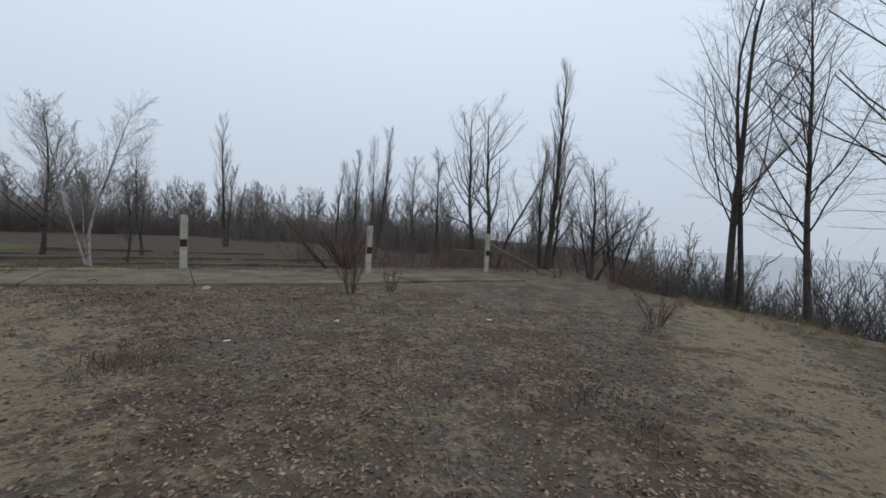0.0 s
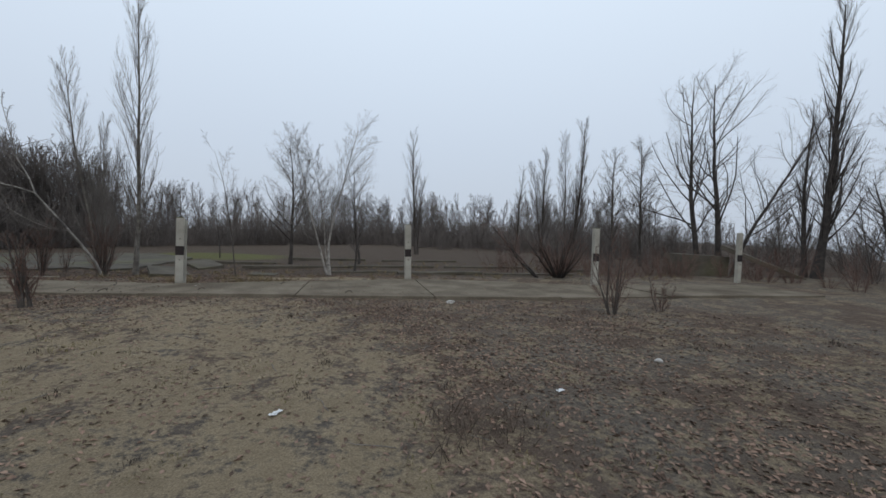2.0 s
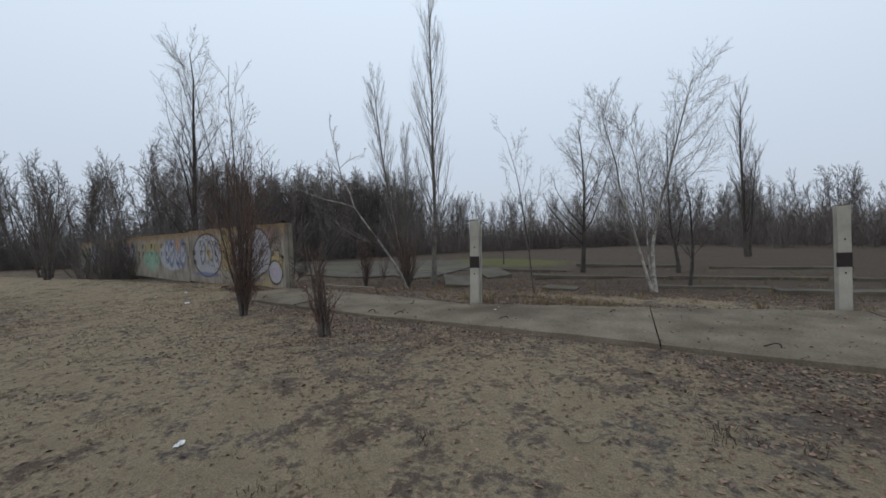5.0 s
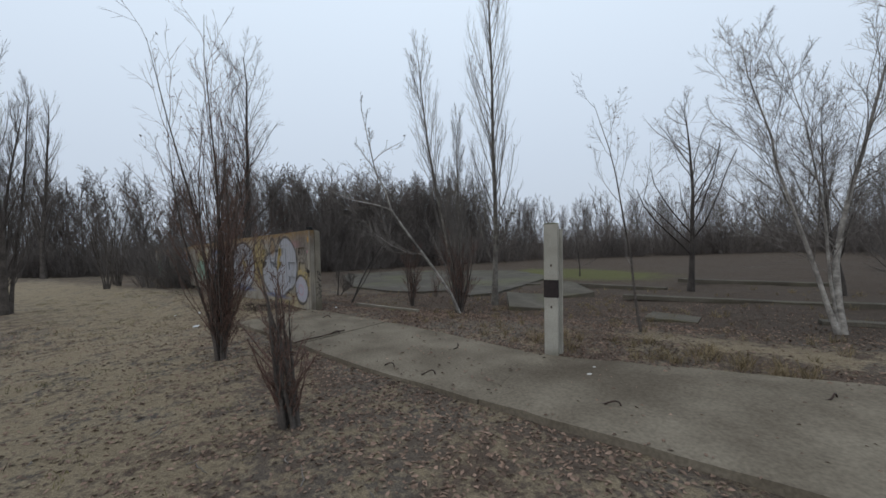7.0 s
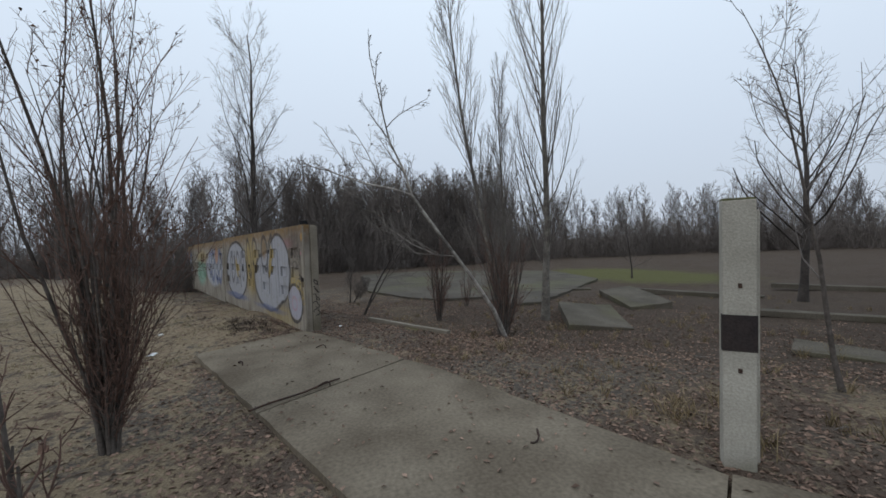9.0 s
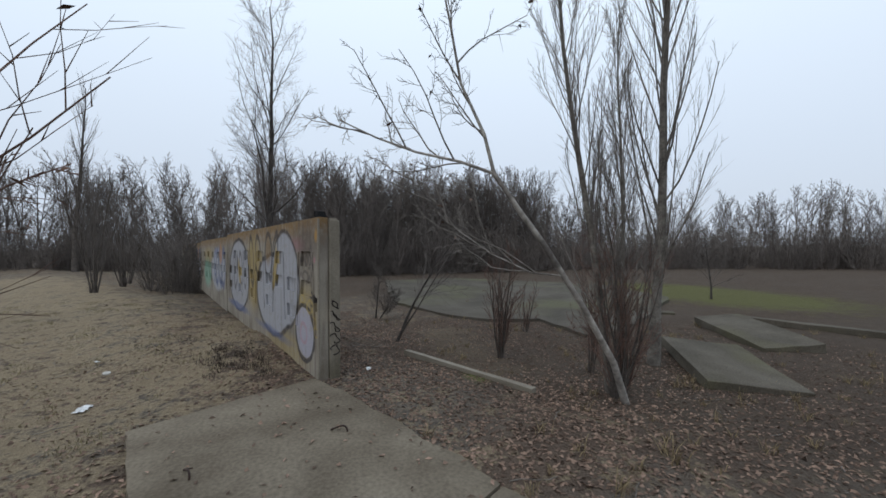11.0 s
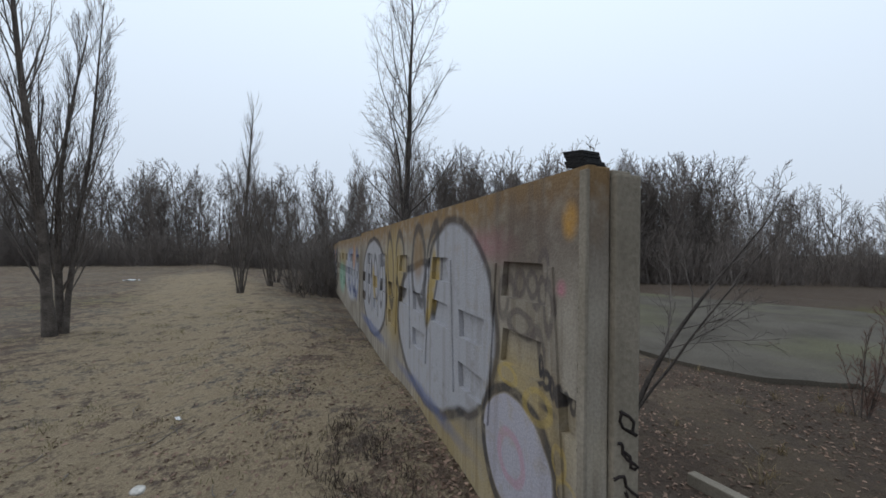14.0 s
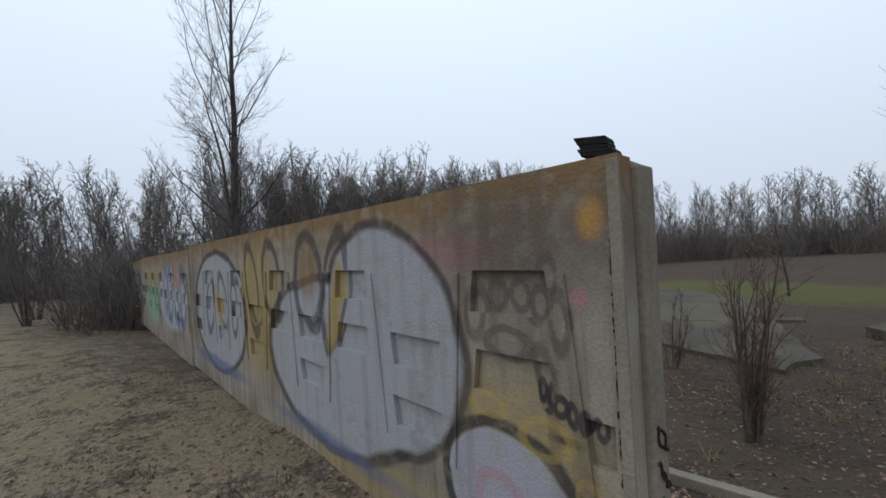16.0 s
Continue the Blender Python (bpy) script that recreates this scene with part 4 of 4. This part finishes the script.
tree("small_tree", -28.4, 7.3, 1.6, 0.03, "spread", 43, "low crooked bare bush behind the wall", BARK_DARK, TWIG, (0.3, 0.2), 3, 0.4, "bush")


def leaning_birch():
    """A white stem that leans out over the slab path, forks, and sends one long limb sideways."""
    rng = np.random.default_rng(77)
    wood, crown = Tubes(), Tubes()
    run = [np.array(p) for p in ((-20.05, 9.9, -0.6), (-19.85, 9.5, 0.2), (-19.68, 8.95, 0.95), (-19.56, 8.35, 1.72), (-19.72, 8.1, 2.15), (-19.87, 7.88, 2.55))]
    wood.add(run, [0.056, 0.043, 0.037, 0.033, 0.030, 0.028], 9)
    limbs = (
        [(-19.87, 7.88, 2.55), (-19.85, 7.75, 3.0), (-19.95, 7.5, 3.6), (-19.9, 7.35, 4.3), (-20.0, 7.2, 5.2)],
        [(-19.87, 7.88, 2.55), (-20.0, 7.5, 2.70), (-20.15, 7.0, 2.82), (-20.3, 6.55, 3.0), (-20.5, 6.1, 3.25)],
        [(-19.6, 8.6, 1.35), (-19.75, 8.3, 1.38), (-20.0, 7.9, 1.6), (-20.25, 7.4, 2.0), (-20.4, 7.0, 2.55)],
    )
    for k, q in enumerate(limbs):
        q = [np.array(p) for p in q]
        r = (0.024, 0.021, 0.012)[k]
        wood.add(q, [r, r * 0.85, r * 0.7, r * 0.55, r * 0.3], 7)
        for i in range(9):
            f = 0.15 + 0.85 * (i + rng.random()) / 9
            p, d = along(q, min(f, 0.99))
            ln = rng.uniform(0.6, 1.4) * (1.2 - 0.5 * f)
            dd = unit(turned(d, radians(rng.uniform(30, 60)), rng) + np.array((0, 0, 0.35)))
            g, radii = stem(rng, p, dd, ln, 0.011, 5, 0.13, 0.08, 0.35)
            crown.add(g, radii, 4)
            branches(rng, wood, crown, g, 0.008, ln, "sparse", 1, 0.0035)
    ob = thing("birch_tree", pose(0, 0, 0), "leaning white-barked birch with a long sideways limb", "tree")
    part("trunk", wood.mesh("trunk"), BIRCH, ob)
    part("crown", crown.mesh("crown"), TWIG_PALE, ob)
    cv = crown.arrays()[0]
    tagged(part("leaf_cluster", leaf_mesh("leaf_cluster", cv[rng.choice(len(cv), 60)], rng, 0.03), LEAF_DEAD, ob, "withered brown leaves"), kind="stuff")


leaning_birch()


# ---- far woods and thickets ----
def wood_kinds(style, h, r, seeds, stems, thin):
    out = []
    for sd in seeds:
        rng = np.random.default_rng(sd)
        a = Tubes()
        for i in range(stems):
            ang = rng.uniform(0, 6.28)
            tilt = 0.0 if stems == 1 else rng.uniform(0.1, 0.6)
            pts, radii = stem(rng, (0, 0, -0.3), unit(np.array((math.cos(ang) * tilt, math.sin(ang) * tilt, 1))), h, r, 6, 0.05, 0.03, 0.12)
            a.add(pts, radii, 5)
            branches(rng, a, a, pts, r, h, style, 0, thin)
        out.append(a.arrays())
    return out


def stand(name, places, kinds, seed, label, category, mat):
    rng = np.random.default_rng(seed)
    vs, fs, base = [], [], 0
    for x, y, h in places:
        v, f = kinds[rng.integers(len(kinds))]
        a = rng.uniform(0, 2 * math.pi)
        c, s = math.cos(a), math.sin(a)
        w = h * rng.uniform(0.85, 1.2)
        q = np.stack([(v[:, 0] * c - v[:, 1] * s) * w + x, (v[:, 0] * s + v[:, 1] * c) * w + y, v[:, 2] * h + gz(x, y)], -1)
        vs.append(q)
        fs.append(f + base)
        base += len(q)
    ob = part(name, quick_mesh(name, np.concatenate(vs), np.concatenate(fs)), mat)
    tagged(ob, label, category, kind="stuff")


def belt(edge, depth, count, heights, seed):
    rng = np.random.default_rng(seed)
    pts = [np.array(p, float) for p in edge]
    lens = [np.linalg.norm(b - a) for a, b in zip(pts, pts[1:])]
    out = []
    for _ in range(count):
        q = rng.random() * sum(lens)
        i = 0
        while q > lens[i]:
            q -= lens[i]
            i += 1
        d = (pts[i + 1] - pts[i]) / lens[i]
        nrm = np.array((-d[1], d[0]))
        p = pts[i] + d * q + nrm * depth * rng.random() ** 1.3
        out.append((p[0], p[1], rng.uniform(*heights)))
    return out


FAR_TREES = wood_kinds("far", 1.0, 0.0080, (101, 102, 103, 104, 105), 1, 0.0011)
SCRUB = wood_kinds("scrub", 1.0, 0.007, (111, 112, 113, 114), 5, 0.0021)
stand("woodland", belt(((-52, 27), (-50, 20), (-49, 12), (-51, 3)), -14, 330, (9.5, 14.0), 1) , FAR_TREES, 2, "dense bare woodland behind the field", "woodland", TWIG_FAR)
stand("woodland", belt(((0, 62), (-20, 64), (-38, 62), (-52, 50), (-58, 36), (-55, 27)), -10, 250, (8.5, 12.5), 3), FAR_TREES, 4, "bare woodland across the overgrown field", "woodland", TWIG_FAR)
stand("woodland", belt(((-56, 3), (-66, -10), (-68, -28), (-58, -48), (-34, -56)), -12, 290, (12.5, 17.5), 5), FAR_TREES, 6, "tall bare woodland beyond the sandy clearing", "woodland", TWIG_FAR)
stand("thicket", belt(((3, 54), (-18, 57), (-34, 55), (-46, 46), (-50, 32), (-49, 20), (-48, 10), (-49, 2)), -7, 520, (2.6, 6.0), 7), SCRUB, 8, "bare brown thicket along the edge of the wood", "thicket", TWIG_FAR)
stand("thicket", belt(((16, 44), (4, 48), (-8, 54), (-30, 58)), 10, 190, (2.5, 5.0), 21), SCRUB, 22, "bare thicket along the far edge of the field", "thicket", TWIG_FAR)
stand("thicket", belt(((-53, 0), (-61, -12), (-64, -26), (-55, -44)), -8, 280, (2.6, 5.8), 9), SCRUB, 10, "bare thicket at the end of the clearing", "thicket", TWIG_FAR)
stand("thicket", belt(((19, 2), (17, 10), (15.5, 17), (13.2, 24), (14, 32)), -7, 210, (3.6, 6.4), 11), SCRUB, 12, "bare willow thicket down the river bank", "thicket", TWIG)
stand("thicket", belt(((10.5, 18.5), (6.5, 22.5), (0, 24.5), (-9, 22.5)), 4, 46, (0.9, 2.0), 13), SCRUB, 14, "low reddish scrub behind the slab path", "thicket", TWIG_RED)
stand("thicket", belt(((-38, 3.5), (-42, 1.5), (-44, -2)), 5, 44, (2.4, 4.8), 15), SCRUB, 16, "dark thicket closing off the end of the wall", "thicket", TWIG)
stand("riverside_woodland", belt(((16, 40), (6, 40), (-3, 46)), 14, 34, (5, 8.5), 17), FAR_TREES, 18, "thin bare trees along the river", "woodland", TWIG)


# ---- leaf litter, weeds and dry grass ----
WALK_LINE = ((2, -1), (-3.3, 1.6), (-6.9, 3.9), (-10.2, 5.8), (-15.5, 6.1), (-18.4, 6), (-20, 4.6))


def scatter(count, reach, seed, bare=0.35):
    rng = np.random.default_rng(seed)
    x, y = rng.uniform(-30, 9, count * 6), rng.uniform(-2, 18, count * 6)
    dist = near_line(x, y, WALK_LINE)
    s, d = plan_sd(x, y)
    on_slab = (s > -7.4) & (s < 19.4) & (d > np.interp(s, NEAR_S, NEAR_D) - 0.02) & (d < np.interp(s, FAR_S, FAR_D) + 0.02)
    patch = 0.5 + 0.5 * np.sin(1.1 * x + 1.3 * np.sin(0.8 * y)) * np.sin(1.2 * y + 1.1 * np.sin(0.9 * x))
    keep = (rng.random(len(x)) < np.clip(1.25 - dist / reach, 0, 1)) & (rng.random(len(x)) > sand_cover(x, y) * 1.02)
    keep &= rng.random(len(x)) < 0.35 + 0.65 * patch
    keep &= ~on_slab | (rng.random(len(x)) < 0.05)
    x, y, on_slab = x[keep][:count], y[keep][:count], on_slab[keep][:count]
    z = np.where(on_slab, -0.088, ground_z(x, y) + 0.004)
    return np.stack([x, y, z], -1), rng


places, rng = scatter(95000, 9.5, 5)
tagged(part("leaf_litter", leaf_mesh("leaf_litter", places, rng, 0.026, True), LEAF), "fallen brown leaves strewn over the ground", "leaf litter", kind="stuff")


def tufts(name, centres, mat, label, category, seed, blades=26, tall=0.22, wide=0.14):
    rng = np.random.default_rng(seed)
    v, f = [], []
    for x, y, k in centres:
        zc = gz(x, y) - 0.015
        for _ in range(int(blades * k)):
            a, r = rng.uniform(0, 6.28), wide * k * rng.random() ** 0.7
            px, py = x + r * math.cos(a), y + r * math.sin(a)
            h = tall * k * rng.uniform(0.4, 1.2)
            lean = np.array((rng.normal(0, 0.5), rng.normal(0, 0.5), 1.0)) * h
            s = np.array((math.sin(a), -math.cos(a), 0)) * 0.004
            p = np.array((px, py, zc))
            b = len(v)
            v += [p - s, p + s, p + lean * 0.55 + s * 0.8 + np.array((0, 0, 0.02)), p + lean * 0.55 - s * 0.8 + np.array((0, 0, 0.02)), p + lean * np.array((1.25, 1.25, 0.9))]
            f += [(b, b + 1, b + 2, b + 3), (b + 3, b + 2, b + 4)]
    tagged(part(name, mesh_from(name, v, f), mat), label, category, kind="stuff")


rg = random.Random(9)
dry = [(*world_xy(rg.uniform(-0.9, 3.2), rg.uniform(0.25, 1.3)), rg.uniform(0.5, 1.2)) for _ in range(60)]
dry += [(*world_xy(rg.uniform(-6, 20), rg.uniform(0.6, 12)), rg.uniform(0.4, 1.0)) for _ in range(420)]
dry += [(rg.uniform(8, 13), rg.uniform(5, 20), rg.uniform(0.6, 1.6)) for _ in range(150)]
dry += [(rg.uniform(-31, -18), rg.uniform(7.5, 16), rg.uniform(0.3, 0.8)) for _ in range(90)]
tufts("dry_grass", dry, GRASS, "dry yellow-brown grass tufts", "grass", 31)
tuss = [(rg.uniform(-33, -19.5), rg.uniform(-5, 4.6), rg.uniform(0.5, 1.3)) for _ in range(260)]
tuss += [(rg.uniform(-17, 3), rg.uniform(-2.5, 5.0), rg.uniform(0.4, 1.1)) for _ in range(260)]
tufts("grass_tussocks", tuss, TUSSOCK, "short trampled olive grass tussocks on the sand", "grass", 35, 30, 0.05, 0.26)
weeds = [(-8.28, 7.07, 0.9), (-3.75, 4.3, 2.2), (-3.4, 4.6, 1.5), (1.66, 4.16, 2.2), (2.0, 3.5, 1.6), (-4.6, 7.0, 1.0), (0.8, 9.8, 1.0), (4.4, 8.4, 1.3), (-9.4, 8.0, 0.7), (-7.0, 9.2, 0.8)]
for k in range(34):
    q = rg.random()
    weeds.append((-22.0 - 1.6 * q + rg.uniform(-0.3, 0.3), 4.7 - 0.55 * q + rg.uniform(-0.35, 0.35), rg.uniform(0.5, 1.1)))
for _ in range(120):
    weeds.append((rg.uniform(-14, 8), rg.uniform(1, 12), rg.uniform(0.25, 0.7)))
for _ in range(40):
    weeds.append((rg.uniform(-32, -22), rg.uniform(-4, 4), rg.uniform(0.25, 0.7)))
weeds = [w for w in weeds if not (plan_sd(w[0], w[1])[1] > -3.9 and plan_sd(w[0], w[1])[1] < 0.2)]
tufts("dry_weeds", weeds, WEED, "dark withered weeds and twigs on the ground", "weeds", 33, 40, 0.11, 0.22)

t = Tubes()
rng = np.random.default_rng(12)
for _ in range(420):
    x, y = rng.uniform(-26, 4), rng.uniform(0, 13)
    s, d = plan_sd(x, y)
    if -4.0 < d < 0.8 and -8 < s < 20:
        continue
    a = rng.uniform(0, 6.28)
    ln = rng.uniform(0.08, 0.45)
    pts = []
    for q in np.linspace(-0.5, 0.5, 5):
        px, py = x + ln * q * math.cos(a) + rng.normal(0, 0.012), y + ln * q * math.sin(a) + rng.normal(0, 0.012)
        pts.append(np.array((px, py, gz(px, py) + 0.012)))
    t.add(pts, [0.005, 0.005, 0.004, 0.004, 0.002], 4)
tagged(part("fallen_twigs", t.mesh("fallen_twigs"), TWIG_PALE), "thin fallen twigs lying on the leaves", "twigs", kind="stuff")
